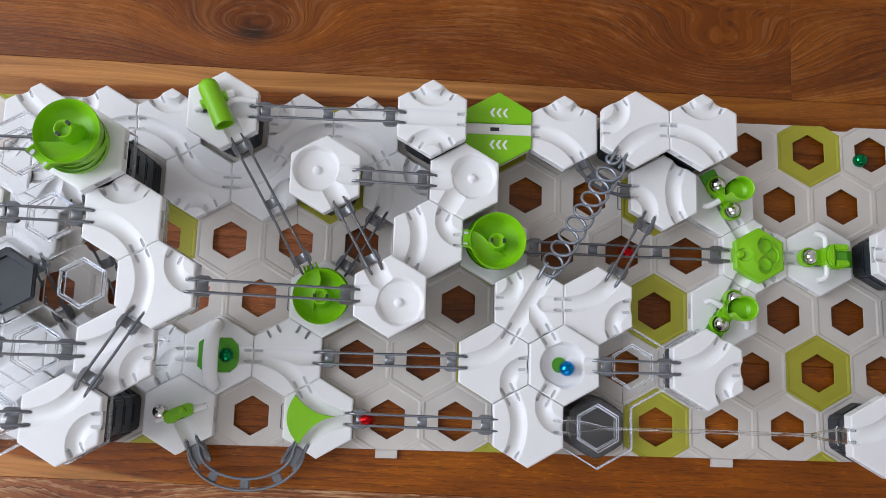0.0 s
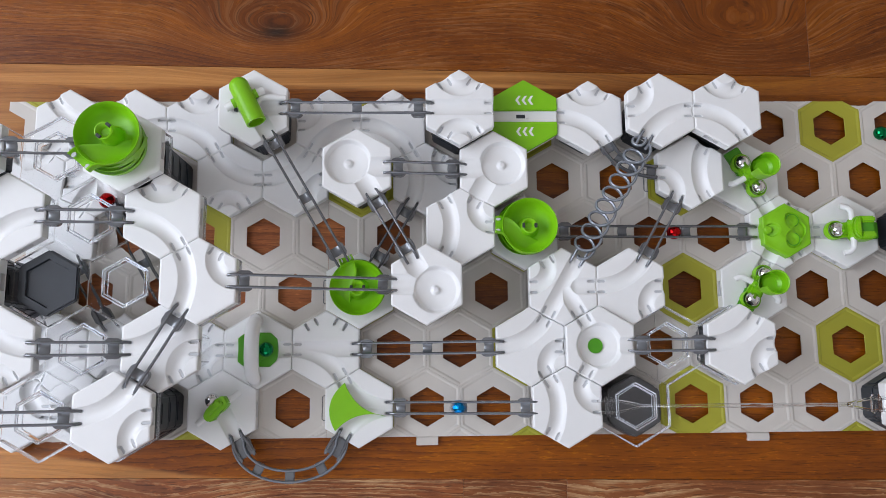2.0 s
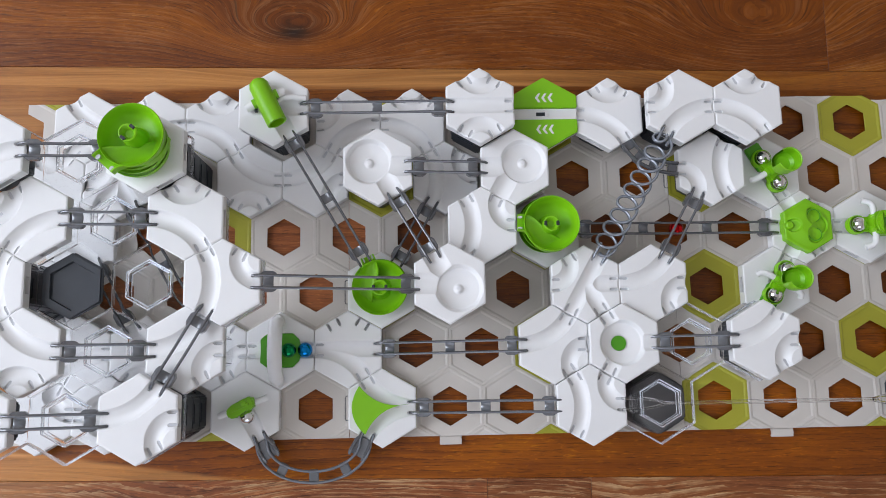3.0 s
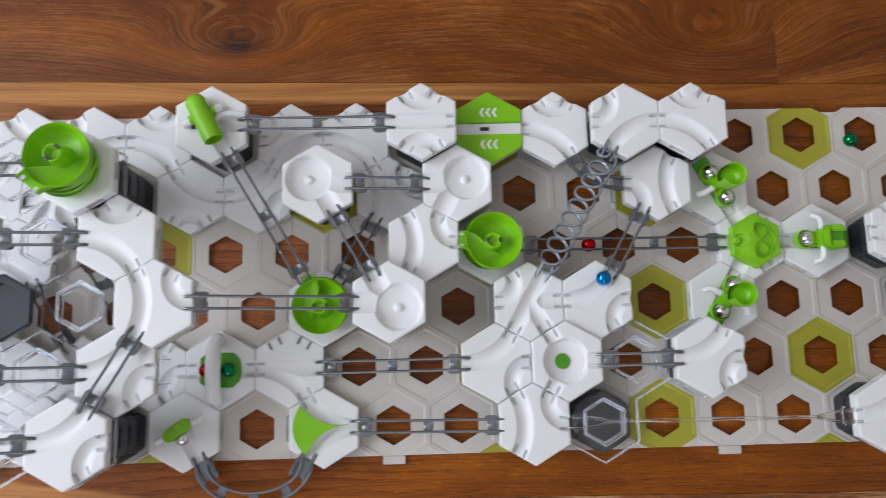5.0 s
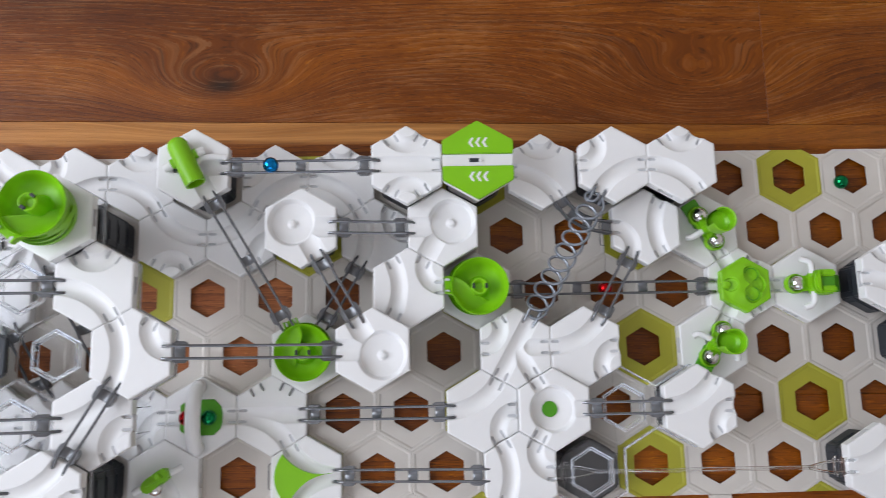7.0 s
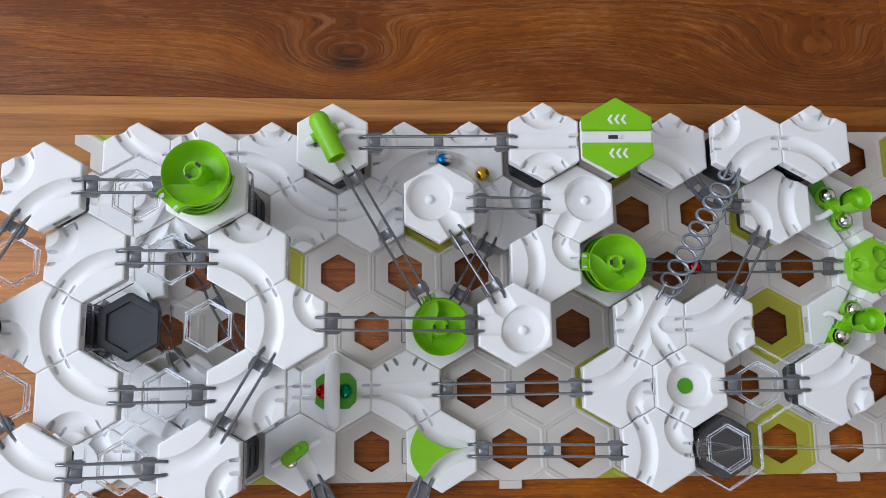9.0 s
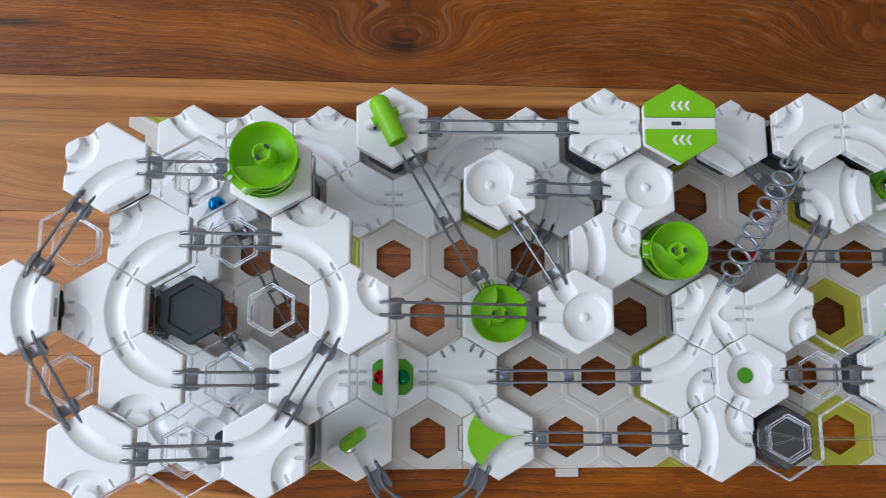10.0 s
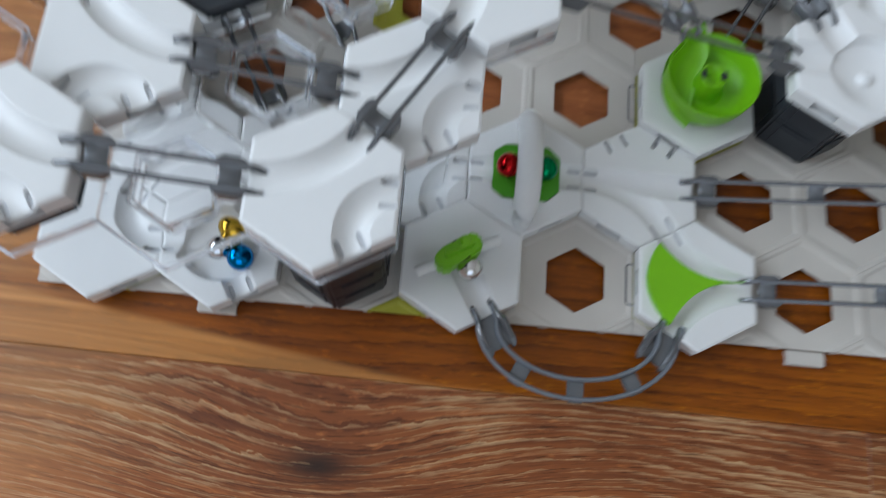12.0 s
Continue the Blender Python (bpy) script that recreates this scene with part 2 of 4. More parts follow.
def thing(name, label, category, m, group=""):
    return tagged(new(name), label, category, group) if m is None else place(tagged(new(name), label, category, group), m)


def place(ob, m):
    ob.matrix_basis = m
    return ob


def prism(points, z0, z1, bevel=0.0, bm=None):
    bm = bm or bmesh.new()
    lo = [bm.verts.new((x, y, z0)) for x, y in points]
    hi = [bm.verts.new((x, y, z1)) for x, y in points]
    n = len(points)
    bm.faces.new(lo[::-1])
    top = bm.faces.new(hi)
    for i in range(n):
        bm.faces.new((lo[i], lo[(i + 1) % n], hi[(i + 1) % n], hi[i]))
    if bevel:
        bmesh.ops.bevel(bm, geom=list(top.edges) + [e for e in bm.edges if (e.verts[0].co.z - e.verts[1].co.z) ** 2 > 1e-10], offset=bevel, segments=2, affect="EDGES")
    return bm


def hexagon(ap, rot=0):
    R = ap / math.cos(math.pi / 6)
    return [(R * math.cos(radians(30 + 60 * k + rot)), R * math.sin(radians(30 + 60 * k + rot))) for k in range(6)]


def box(x0, x1, y0, y1, z0, z1, bevel=0.0, bm=None):
    own = prism([(x0, y0), (x1, y0), (x1, y1), (x0, y1)], z0, z1)
    if bevel:
        bmesh.ops.bevel(own, geom=list(own.edges), offset=bevel, segments=2, affect="EDGES")
    if bm:
        me = bpy.data.meshes.new("t")
        own.to_mesh(me)
        own.free()
        bm.from_mesh(me)
        return bm
    return own


def revolve(profile, steps=48, bm=None, closed=False):
    """Turns (radius, height) pairs round the z axis."""
    bm = bm or bmesh.new()
    rings = []
    for r, z in profile:
        if r < 1e-6:
            rings.append([bm.verts.new((0, 0, z))])
        else:
            rings.append([bm.verts.new((r * math.cos(2 * math.pi * i / steps), r * math.sin(2 * math.pi * i / steps), z)) for i in range(steps)])
    for a, b in zip(rings, rings[1:]):
        for i in range(steps):
            j = (i + 1) % steps
            vs = [a[i % len(a)], a[j % len(a)], b[j % len(b)], b[i % len(b)]]
            vs = list(dict.fromkeys(vs))
            if len(vs) > 2:
                bm.faces.new(vs)
    return bm


def sweep(points, radius, sides=10, bm=None, flat=1.0):
    """A rod along the points; flat squeezes it upright."""
    bm = bm or bmesh.new()
    pts = [Vector(p) for p in points]
    rings = []
    for i, p in enumerate(pts):
        t = (pts[min(i + 1, len(pts) - 1)] - pts[max(i - 1, 0)]).normalized()
        up = Vector((0, 0, 1)) if abs(t.z) < 0.95 else Vector((1, 0, 0))
        s = t.cross(up).normalized()
        n = s.cross(t)
        rings.append([bm.verts.new(p + s * radius * math.cos(2 * math.pi * k / sides) + n * radius * flat * math.sin(2 * math.pi * k / sides)) for k in range(sides)])
    for a, b in zip(rings, rings[1:]):
        for k in range(sides):
            bm.faces.new((a[k], a[(k + 1) % sides], b[(k + 1) % sides], b[k]))
    bm.faces.new(rings[0][::-1])
    bm.faces.new(rings[-1])
    return bm


# ---- tiles with carved channels ----
def smooth(a):
    a = np.clip(a, 0, 1)
    return a * a * (3 - 2 * a)


def carve(d, w=0.0069, depth=0.0042):
    return -depth * np.clip(1 - (d / w) ** 2, 0, 1) ** 0.78


def gentle(s):
    c = 2 * 0.029 * np.array((math.cos(radians(s)), math.sin(radians(s))))
    return lambda x, y: np.abs(np.hypot(x - c[0], y - c[1]) - 0.029 * math.sqrt(3))


def tight(v):
    R = 0.029 / math.cos(math.pi / 6)
    c = R * np.array((math.cos(radians(v)), math.sin(radians(v))))
    return lambda x, y: np.abs(np.hypot(x - c[0], y - c[1]) - R / 2)


def straight(a, start=None):
    c, s = math.cos(radians(a)), math.sin(radians(a))
    if start is None:
        return lambda x, y: np.abs(-x * s + y * c)
    return lambda x, y: np.where(x * c + y * s < start, np.hypot(x * c + y * s - start, -x * s + y * c), np.abs(-x * s + y * c))


def slot(a):
    """The two peg slots where a channel leaves through the side a."""
    c, s = math.cos(radians(a)), math.sin(radians(a))

    def f(x, y):
        l, q = x * c + y * s, np.abs(-x * s + y * c)
        return np.hypot(np.maximum(np.abs(l - 0.0245) - 0.0022, 0), q - 0.0046)
    return f


def bowl(cx, cy, rad, depth, boss):
    def f(x, y):
        d = np.hypot(x - cx, y - cy)
        h = -depth * (0.72 * smooth((rad - d) / (rad * 0.16)) + 0.28 * smooth((rad - d) / (rad * 0.8)))
        h += boss * smooth((0.0045 - d) / 0.003)
        return h
    return f


SLOTS = {}


def tile_mesh(channels=(), slots=(), extra=None, n=54, ap=AP, thick=THICK):
    """A hexagon tile, its top at z = 0, with channels, slots and hollows carved into the top."""
    R = ap / math.cos(math.pi / 6)
    corner = np.array([(R * math.cos(radians(30 + 60 * k)), R * math.sin(radians(30 + 60 * k))) for k in range(6)])
    index, xy, tris = {}, [], []

    def vert(i, j):
        k = (i, j)
        if k not in index:
            index[k] = len(xy)
            xy.append(corner[5] * i / n + corner[0] * j / n)
        return index[k]

    def ok(i, j):
        return max(abs(i), abs(j), abs(i + j)) <= n
    for i in range(-n, n + 1):
        for j in range(-n, n + 1):
            if ok(i, j) and ok(i + 1, j) and ok(i, j + 1):
                tris.append((vert(i, j), vert(i + 1, j), vert(i, j + 1)))
            if ok(i + 1, j) and ok(i, j + 1) and ok(i + 1, j + 1):
                tris.append((vert(i + 1, j), vert(i + 1, j + 1), vert(i, j + 1)))
    a = np.array(xy)
    x, y = a[:, 0], a[:, 1]
    z = np.zeros(len(a))
    for ch in channels:
        z = np.minimum(z, carve(ch(x, y)))
    if extra:
        z = np.minimum(z, extra(x, y)) if extra(x, y).max() <= 0 else z + extra(x, y)
    pit = np.zeros(len(a), bool)
    for s in slots:
        d = slot(s)(x, y)
        z = np.where(d < 0.0012, np.minimum(z, -0.0054), z)
        pit |= d < 0.0013
    ring = np.array([max(abs(i), abs(j), abs(i + j)) for i, j in index]) / n
    z -= 0.0007 * smooth((ring - (1 - 0.0011 / ap)) / (0.0011 / ap))
    verts = [(*p, h) for p, h in zip(xy, z)]
    faces = [t if np.cross(np.subtract(xy[t[1]], xy[t[0]]), np.subtract(xy[t[2]], xy[t[0]])) > 0 else t[::-1] for t in tris]
    rim = sorted((k for k in index if max(abs(k[0]), abs(k[1]), abs(k[0] + k[1])) == n), key=lambda k: math.atan2(xy[index[k]][1], xy[index[k]][0]))
    low = len(verts)
    verts += [(*(xy[index[k]] * 0.997), min(z[index[k]] - 0.0008, -0.0030)) for k in rim]
    m = len(rim)
    for q in range(m):
        faces.append((index[rim[q]], low + q, low + (q + 1) % m, index[rim[(q + 1) % m]]))
    me = bpy.data.meshes.new("tile")
    me.from_pydata(verts, [], faces)
    me.materials.append(WHITE)
    SLOTS[me.name] = tuple(slots)
    me.shade_smooth()
    me.set_sharp_from_angle(angle=radians(50))
    return me


def slot_mesh():
    pts = [(0.0028 * math.cos(q) + (0.0014 if math.cos(q) > 0 else -0.0014), 0.00125 * math.sin(q)) for q in [2 * math.pi * (k + 0.5) / 12 for k in range(12)]]
    me = finish(prism(pts, -0.0054, -0.0043))
    me.materials.append(SLOT)
    return me


def skirt_mesh():
    bm = prism(hexagon(AP * 0.9945), -THICK, -0.0089, 0.0)
    lo, hi = [bm.verts.new((x, y, -0.0089)) for x, y in hexagon(AP * 0.9945)], [bm.verts.new((x, y, -0.0024)) for x, y in hexagon(AP * 0.9945)]
    hi2, lo2 = [bm.verts.new((x, y, -0.0024)) for x, y in hexagon(AP * 0.985)], [bm.verts.new((x, y, -0.0089)) for x, y in hexagon(AP * 0.985)]
    for a, b in ((lo, hi), (hi, hi2), (hi2, lo2)):
        for k in range(6):
            # the wall is open where channels may leave, at the middle of each side
            p = [a[k].co.lerp(a[(k + 1) % 6].co, f) for f in (0.0, 0.30, 0.70, 1.0)]
            q = [b[k].co.lerp(b[(k + 1) % 6].co, f) for f in (0.0, 0.30, 0.70, 1.0)]
            for i in (0, 2):
                bm.faces.new([bm.verts.new(v) for v in (p[i], p[i + 1], q[i + 1], q[i])])
    for v in lo + hi + hi2 + lo2:
        if not v.link_faces:
            bm.verts.remove(v)
    me = finish(bm, angle=20)
    me.materials.append(WHITE)
    return me


SLOT_MESH, SKIRT = slot_mesh(), skirt_mesh()
CURVE = tile_mesh((gentle(300), tight(150)), (0, 240, 120, 180))
TRIPLE = tile_mesh((straight(0), tight(90), tight(270)), (0, 180, 60, 120, 240, 300))
STAR = tile_mesh((straight(60), straight(300, 0.003), straight(0, 0.012), tight(150)), (0, 60, 240, 300, 120, 180))
MERGE = tile_mesh((straight(0), gentle(240)), (0, 180, 300, 60, 120))
FORK = tile_mesh((gentle(60), gentle(300)), (0, 120, 240))
PASS = tile_mesh((straight(0),), (0, 180))
SHOOT = tile_mesh((straight(0, 0.0),), (0,))
PLAIN = tile_mesh(n=16)


def cup_mesh():
    # the bowl lies off centre, away from its two outlets at 0 and 60 degrees
    d = way(30) * -0.0086
    def wide(a):
        f = straight(a, 0.004)
        return lambda x, y: f(x, y) * 0.80
    return tile_mesh((wide(0), wide(60)), (), bowl(d.x, d.y, 0.0198, 0.0076, 0.0028))


CUP = cup_mesh()
BOWL = tile_mesh((straight(0, 0.006), straight(120, 0.006), straight(240, 0.006)), (120, 240), bowl(-0.001, 0, 0.0196, 0.0085, 0))


def height_piece(u, r, z0, z1, label="charcoal hollow hexagonal plastic height block in the track's towers", mat=None):
    mat = mat or BLACK
    x, y = cell(u, r)
    t = thing("height_block", label, "height block", pose(x, y, z0), "height blocks")
    bm = prism(hexagon(0.0226), 0, z1 - z0, 0.0012)
    top = max(bm.faces, key=lambda f: (round(f.calc_center_median().z, 5), f.calc_area()))
    bmesh.ops.inset_region(bm, faces=[top], thickness=0.0056, depth=0)
    bmesh.ops.inset_region(bm, faces=[top], thickness=0.0007, depth=0)
    bmesh.ops.translate(bm, verts=top.verts, vec=(0, 0, -0.0022))
    part("body", bm, mat, t)
    for k in range(6 if z1 - z0 > 0.008 else 0):
        a = radians(60 * k)
        b2 = box(-0.0006, 0.0006, -0.0078, 0.0078, 0.003, max(z1 - z0 - 0.003, 0.004))
        part("rib", b2, mat, t, m=pose(0.0228 * math.cos(a), 0.0228 * math.sin(a), 0, 0, 0, 60 * k))
    return t


def tower(u, r, z0, z1):
    """Stacked height blocks from z0 up to z1."""
    n = max(1, round((z1 - z0) / 0.021))
    for k in range(n):
        height_piece(u, r, z0 + (z1 - z0) * k / n, z0 + (z1 - z0) * (k + 1) / n - 0.0002)


def tile(u, r, top, me=None, rot=0, name="track_tile", label="white plastic hexagonal track tile with carved marble channels", stand=BASE, group="track tiles"):
    x, y = cell(u, r)
    t = thing(name, label, "track tile", pose(x, y, top, 0, 0, rot), group)
    me = me or CURVE
    plate = part("plate", me, None, t)
    part("skirt", SKIRT, None, t)
    for a in SLOTS[me.name]:
        for s in (-1, 1):
            p = way(a) * 0.0245 + way(a + 90) * 0.0046 * s
            part("peg_slot", SLOT_MESH, None, plate, "", pose(p.x, p.y, 0, 0, 0, a))
    if stand is not None and top - THICK - stand > 0.004:
        tower(u, r, stand, top - THICK)
    return t

# ---- room ----
def floor():
    f = tagged(new("floor"), "oiled reddish-brown teak plank floor", "floor", kind="structure")
    f.matrix_basis = pose(-0.17, 0.3115, 0, 0, 0, -0.95) @ pose(0.17, -0.3099, 0)
    W = 0.1233
    rng = random.Random(4)
    for row in range(-16, 17):
        y0 = -0.06 + W * row
        xs = [-2.0]
        x = -2.0 + rng.uniform(0.3, 1.2)
        while x < 1.9:
            xs.append(x)
            x += rng.uniform(0.8, 1.25)
        if row == 3:
            xs = [-2.0, -0.62, 0.366, 1.3]
        elif row == -1:
            xs = [-2.0, -0.9, 0.037, 0.127, 0.46, 1.4]
        elif row == 1:
            xs = [-2.0, -0.99, -0.33, -0.045, 0.9, 1.6]
        elif row in (0, 2):
            xs = [-2.0, -1.1 + 0.13 * row, 0.78 - 0.1 * row, 1.5]
        xs.append(2.0)
        for a, b in zip(xs, xs[1:]):
            bm = box(a + 0.0001, b - 0.0001, y0 + 0.0001, y0 + W - 0.0001, -0.015, 0.0)
            top = [e for e in bm.edges if min(v.co.z for v in e.verts) > -0.001]
            bmesh.ops.bevel(bm, geom=top, offset=0.0003, segments=1, affect="EDGES")
            p = part("plank", bm, WOOD, f)
            # board tone; western boards also carry window glare in their colour
            tone = {3: 0.94, 2: 0.84, 1: 0.9, 0: 1.2, -1: 1.4}.get(row, rng.uniform(0.85, 1.2))
            if row == 1 and b < 0:
                tone = 1.9
            if b < -0.2 and row == 1:
                tone = 1.6
            if row in (-1, -2):
                tone = 1.65 if b < 0.1 else 1.05
            if row == 3:
                tone = 0.93 if a < 0.3 else 0.86
            p.color = (tone, 0.98 if row < 0 or (row == 1 and b < 0) else 1.2, 0.75 if row in (-1, -2) else (0.12 if row == 3 else 0.0), 1)
    sub = tagged(part("subfloor", box(-2.2, 2.2, -2.2, 2.2, -0.06, -0.0155), BLACK), "dark bed under the planks", "floor", kind="structure")
    return sub


def room():
    def wall(name, m, w, h, openings):
        # a wall of blocks round its openings, in its own plane
        t = tagged(new(name), "off-white painted plaster wall", "wall", kind="structure")
        t.matrix_basis = m
        xs = [-w / 2] + [v for o in openings for v in o[:2]] + [w / 2]
        bm = bmesh.new()
        for i in range(0, len(xs) - 1):
            a, b = xs[i], xs[i + 1]
            if i % 2 == 0:
                box(a, b, -0.1, 0.1, 0, h, bm=bm)
            else:
                _, _, z0, z1 = openings[i // 2]
                box(a, b, -0.1, 0.1, 0, z0, bm=bm)
                box(a, b, -0.1, 0.1, z1, h, bm=bm)
        part("panel", bm, PAINT, t)
        return t
    wall("wall_west", pose(-2.05, 0, -0.06, 0, 0, 90), 4.4, 2.56, [(-0.7, 1.2, 0.72, 2.35)])
    wall("wall_south", pose(0, -2.1, -0.06), 4.0, 2.56, [(-1.0, 0.8, 0.5, 2.2)])
    wall("wall_east", pose(2.1, 0, -0.06, 0, 0, 90), 4.4, 2.56, [])
    wall("wall_north", pose(0, 2.1, -0.06), 4.0, 2.56, [])
    tagged(part("ceiling", box(-2.2, 2.2, -2.2, 2.2, 2.5, 2.6), CEIL), "white painted ceiling", "ceiling", kind="structure")


floor()
room()

# ---- marble run: the moving pieces keep their empties here ----
MOVERS = {}


def marble(key, mat, label, x, y, z):
    bm = bmesh.new()
    bmesh.ops.create_icosphere(bm, subdivisions=4, radius=BALL)
    ob = tagged(part("marble", bm, mat, m=pose(x, y, z)), label, "marble", "marbles")
    MOVERS[key] = ob
    return ob


# tiles on the base plates
for u, r, rot in ((-11, 5, 120), (-9, 5, 0), (-7, 5, 300), (-6, 4, 120), (-4, 4, 180), (-3, 5, 0), (-1, 5, 300), (0, 4, 240), (-9, 1, 120), (-11, 1, 0), (-11, 3, 300), (-12, 4, 300), (-12, 2, 60), (-7, 1, 180)):
    tile(u, r, 0.0150, CURVE, rot, label="white plastic curve tile lying on the base plate")
tile(-10, 4, 0.0150, STAR, 0, label="white plastic junction tile lying on the base plate")
tile(-12, 0, 0.0150, tile_mesh((tight(30),), (0, 60)), 0, label="white plastic tile with one tight channel on the base plate")
tile(-3, 1, 0.0150, MERGE, 0, label="white plastic merging tile beside the green splitter")

# raised curve tiles: cell, top, turn
for u, r, top, rot in ((7, 5, 0.0545, 0), (9, 5, 0.0545, 300), (5, 5, 0.0365, 300), (8, 4, 0.0365, 60), (1, 3, 0.0495, 240), (3, 1, 0.0365, 180), (4, 0, 0.0400, 240), (6, 2, 0.0385, 180), (15, 3, 0.0535, 300), (16, 2, 0.053, 240), (14, 0, 0.053, 180)):
    tile(u, r, top, CURVE, rot, label="white plastic curve tile raised on charcoal blocks")
tile(9, 1, 0.0525, CURVE, 180, stand=0.0338, label="white plastic curve tile raised over a clear plate")
tile(1, 5, 0.0620, TRIPLE, 0, label="white plastic tile with a straight and two tight channels")
tile(4, 2, 0.0390, STAR, 0, label="white plastic junction tile with crossing channels")
PLATE = 0.0882
for u, r, top, rot in ((-7, 3, 0.1010, 300), (-6, 2, 0.1010, 240), (-11, 3, 0.1060, 0), (-12, 2, 0.1065, 60), (-11, 1, 0.1065, 120), (-12, 4, 0.1190, 0), (-12, 0, 0.1160, 120), (-8, 0, 0.1045, 180), (-14, 2, 0.1210, 60)):
    tile(u, r, top, CURVE, rot, stand=PLATE, label="white plastic curve tile of the raised ring on a clear plate")
tile(-7, 1, 0.0925, CURVE, 180, stand=None, label="white plastic curve tile low under a rail of the ring")
for u, r in ((-8, 0), (-8, 4), (-12, 2)):
    tower(u, r, BASE, 0.0843)

# cups
for u, r, top, bis in ((-2, 4, 0.0565, 300), (2, 4, 0.0495, 180), (0, 2, 0.0650, 120)):
    tile(u, r, top, CUP, bis, name="cup_tile", label="white plastic tile with a round catching bowl and two outlets", group="cup tiles")


funnel = tile(5, 1, 0.0430, BOWL, 0, name="funnel_tile", label="white plastic funnel tile with a green drop hole", group="")
part("drop_hole", revolve([(0.0, -0.0080), (0.0062, -0.0079), (0.0064, -0.0074)], 32), DKGREEN, funnel, "green round outlet", pose(-0.003, 0, 0))
catcher = tile(-10, 0, 0.0170, BOWL, 60, name="catcher_tile", label="white plastic catching bowl with a dark hole", group="")
# the outlet is not open; a black disc imitates its shade
part("drop_hole", revolve([(0.0, -0.0079), (0.0045, -0.0079), (0.0047, -0.0074)], 32), BLACK, catcher, "black disc painted as the shade in the outlet", pose(0.0037, -0.0025, 0))


# clear level plates
def clear_plate(cells, z0, z1, label):
    t = tagged(new("clear_level_plate"), label, "level plate", "clear level plates")
    R = 0.0288
    outer = [(x, y) for x, y in hexagon(R)]
    inner = [(x, y) for x, y in hexagon(0.0168)]
    lip = [(x, y) for x, y in hexagon(0.0150)]
    bm = bmesh.new()
    rows = []
    for pts, z in ((outer, z0), (outer, z1), (inner, z1), (inner, z1 + 0.004), (lip, z1 + 0.004), (lip, z0)):
        rows.append([bm.verts.new((x, y, z)) for x, y in pts])
    for a, b in zip(rows, rows[1:] + rows[:1]):
        for k in range(6):
            bm.faces.new((a[k], a[(k + 1) % 6], b[(k + 1) % 6], b[k]))
    bmesh.ops.bevel(bm, geom=[e for e in bm.edges if abs(e.verts[0].co.z - e.verts[1].co.z) < 1e-6 and e.calc_length() > 0.01], offset=0.0009, segments=2, affect="EDGES")
    me = finish(bm, angle=60)
    # added thin whitish rods imitate the highlights along the plate's edges
    rims = []
    for ap, z, rad in ((0.0168, z1 + 0.004, 0.00055), (0.0150, z1 + 0.004, 0.0004), (0.0153, z0, 0.0005)):
        loop = hexagon(ap)
        rims.append(finish(sweep([(px, py, z) for px, py in loop + loop[:2]], rad, 6)))
    half = 0.0288 / math.sqrt(3)
    bm = sweep([(0.0288, -half, z1), (0.0288, half, z1)], 0.00065, 6)
    sweep([(0.0288, -half, z0), (0.0288, half, z0)], 0.00065, 6, bm)
    side_me = finish(bm)
    for u, r in cells:
        x, y = cell(u, r)
        ob = part("cell", me, SHEET, t, m=pose(x, y, 0))
        ob.visible_shadow = False
        for edge_me in rims:
            part("rim", edge_me, EDGE_GLINT, t, "whitish rod painted as the glint on a clear edge", pose(x, y, 0)).visible_shadow = False
        for k in range(6):
            du, dr = ((2, 0), (1, 1), (-1, 1), (-2, 0), (-1, -1), (1, -1))[k]
            if (u + du, r + dr) in cells or (u, r) == (-10, 2) or (u + du, r + dr) == (-10, 2):
                continue
            part("outer_glint", side_me, EDGE_GLINT, t, "whitish rods painted as the glint on a clear outer edge", pose(x, y, 0, 0, 0, 60 * k)).visible_shadow = False
    return t


LEVEL = clear_plate([(-13, 3), (-13, 1), (-9, 3), (-10, 4), (-9, 1), (-8, 2), (-10, 0), (-12, 2), (-14, 2), (-11, 3), (-11, 1), (-7, 3), (-6, 2), (-12, 4), (-12, 0), (-8, 0), (-8, 4)], 0.0846, 0.0880, "large clear plastic level plate carrying the ring of tiles")
clear_plate([(6, 0), (7, 1), (9, 1)], 0.0302, 0.0338, "small clear plastic level plate on a charcoal block")
x, y = cell(-10, 2)
part("solid_cell", prism(hexagon(0.0286), 0.0846, 0.0880), SHEET, LEVEL, m=pose(x, y, 0)).visible_shadow = False
height_piece(-10, 2, 0.0882, 0.0922, "low charcoal hexagonal block with a sunken top on the clear plate")
height_piece(6, 0, BASE, 0.030, "smoky translucent hexagonal block under a clear plate", SMOKE)
height_piece(9, 1, BASE, 0.030)


x, y = cell(-7, 1)
post = thing("clear_post", "clear plastic hexagonal post under a raised tile", "post", pose(x, y, 0.0152))
bm = bmesh.new()
rows = [[bm.verts.new((px, py, z)) for px, py in hexagon(a)] for a, z in ((0.018, 0), (0.018, 0.0666), (0.0165, 0.0666), (0.0165, 0))]
for a, b in zip(rows, rows[1:] + rows[:1]):
    for k in range(6):
        bm.faces.new((a[k], a[(k + 1) % 6], b[(k + 1) % 6], b[k]))
part("sleeve", bm, SHEET, post).visible_shadow = False
part("collar", prism(hexagon(0.019), -0.0002, 0.002, 0.0005), SHEET, post).visible_shadow = False


# rails
def ear_mesh(s):
    pts = [(-0.0062, -0.0010), (0.0062, -0.0010), (0.0062, 0.0003), (0.0036, 0.0022), (-0.0036, 0.0022), (-0.0062, 0.0003)]
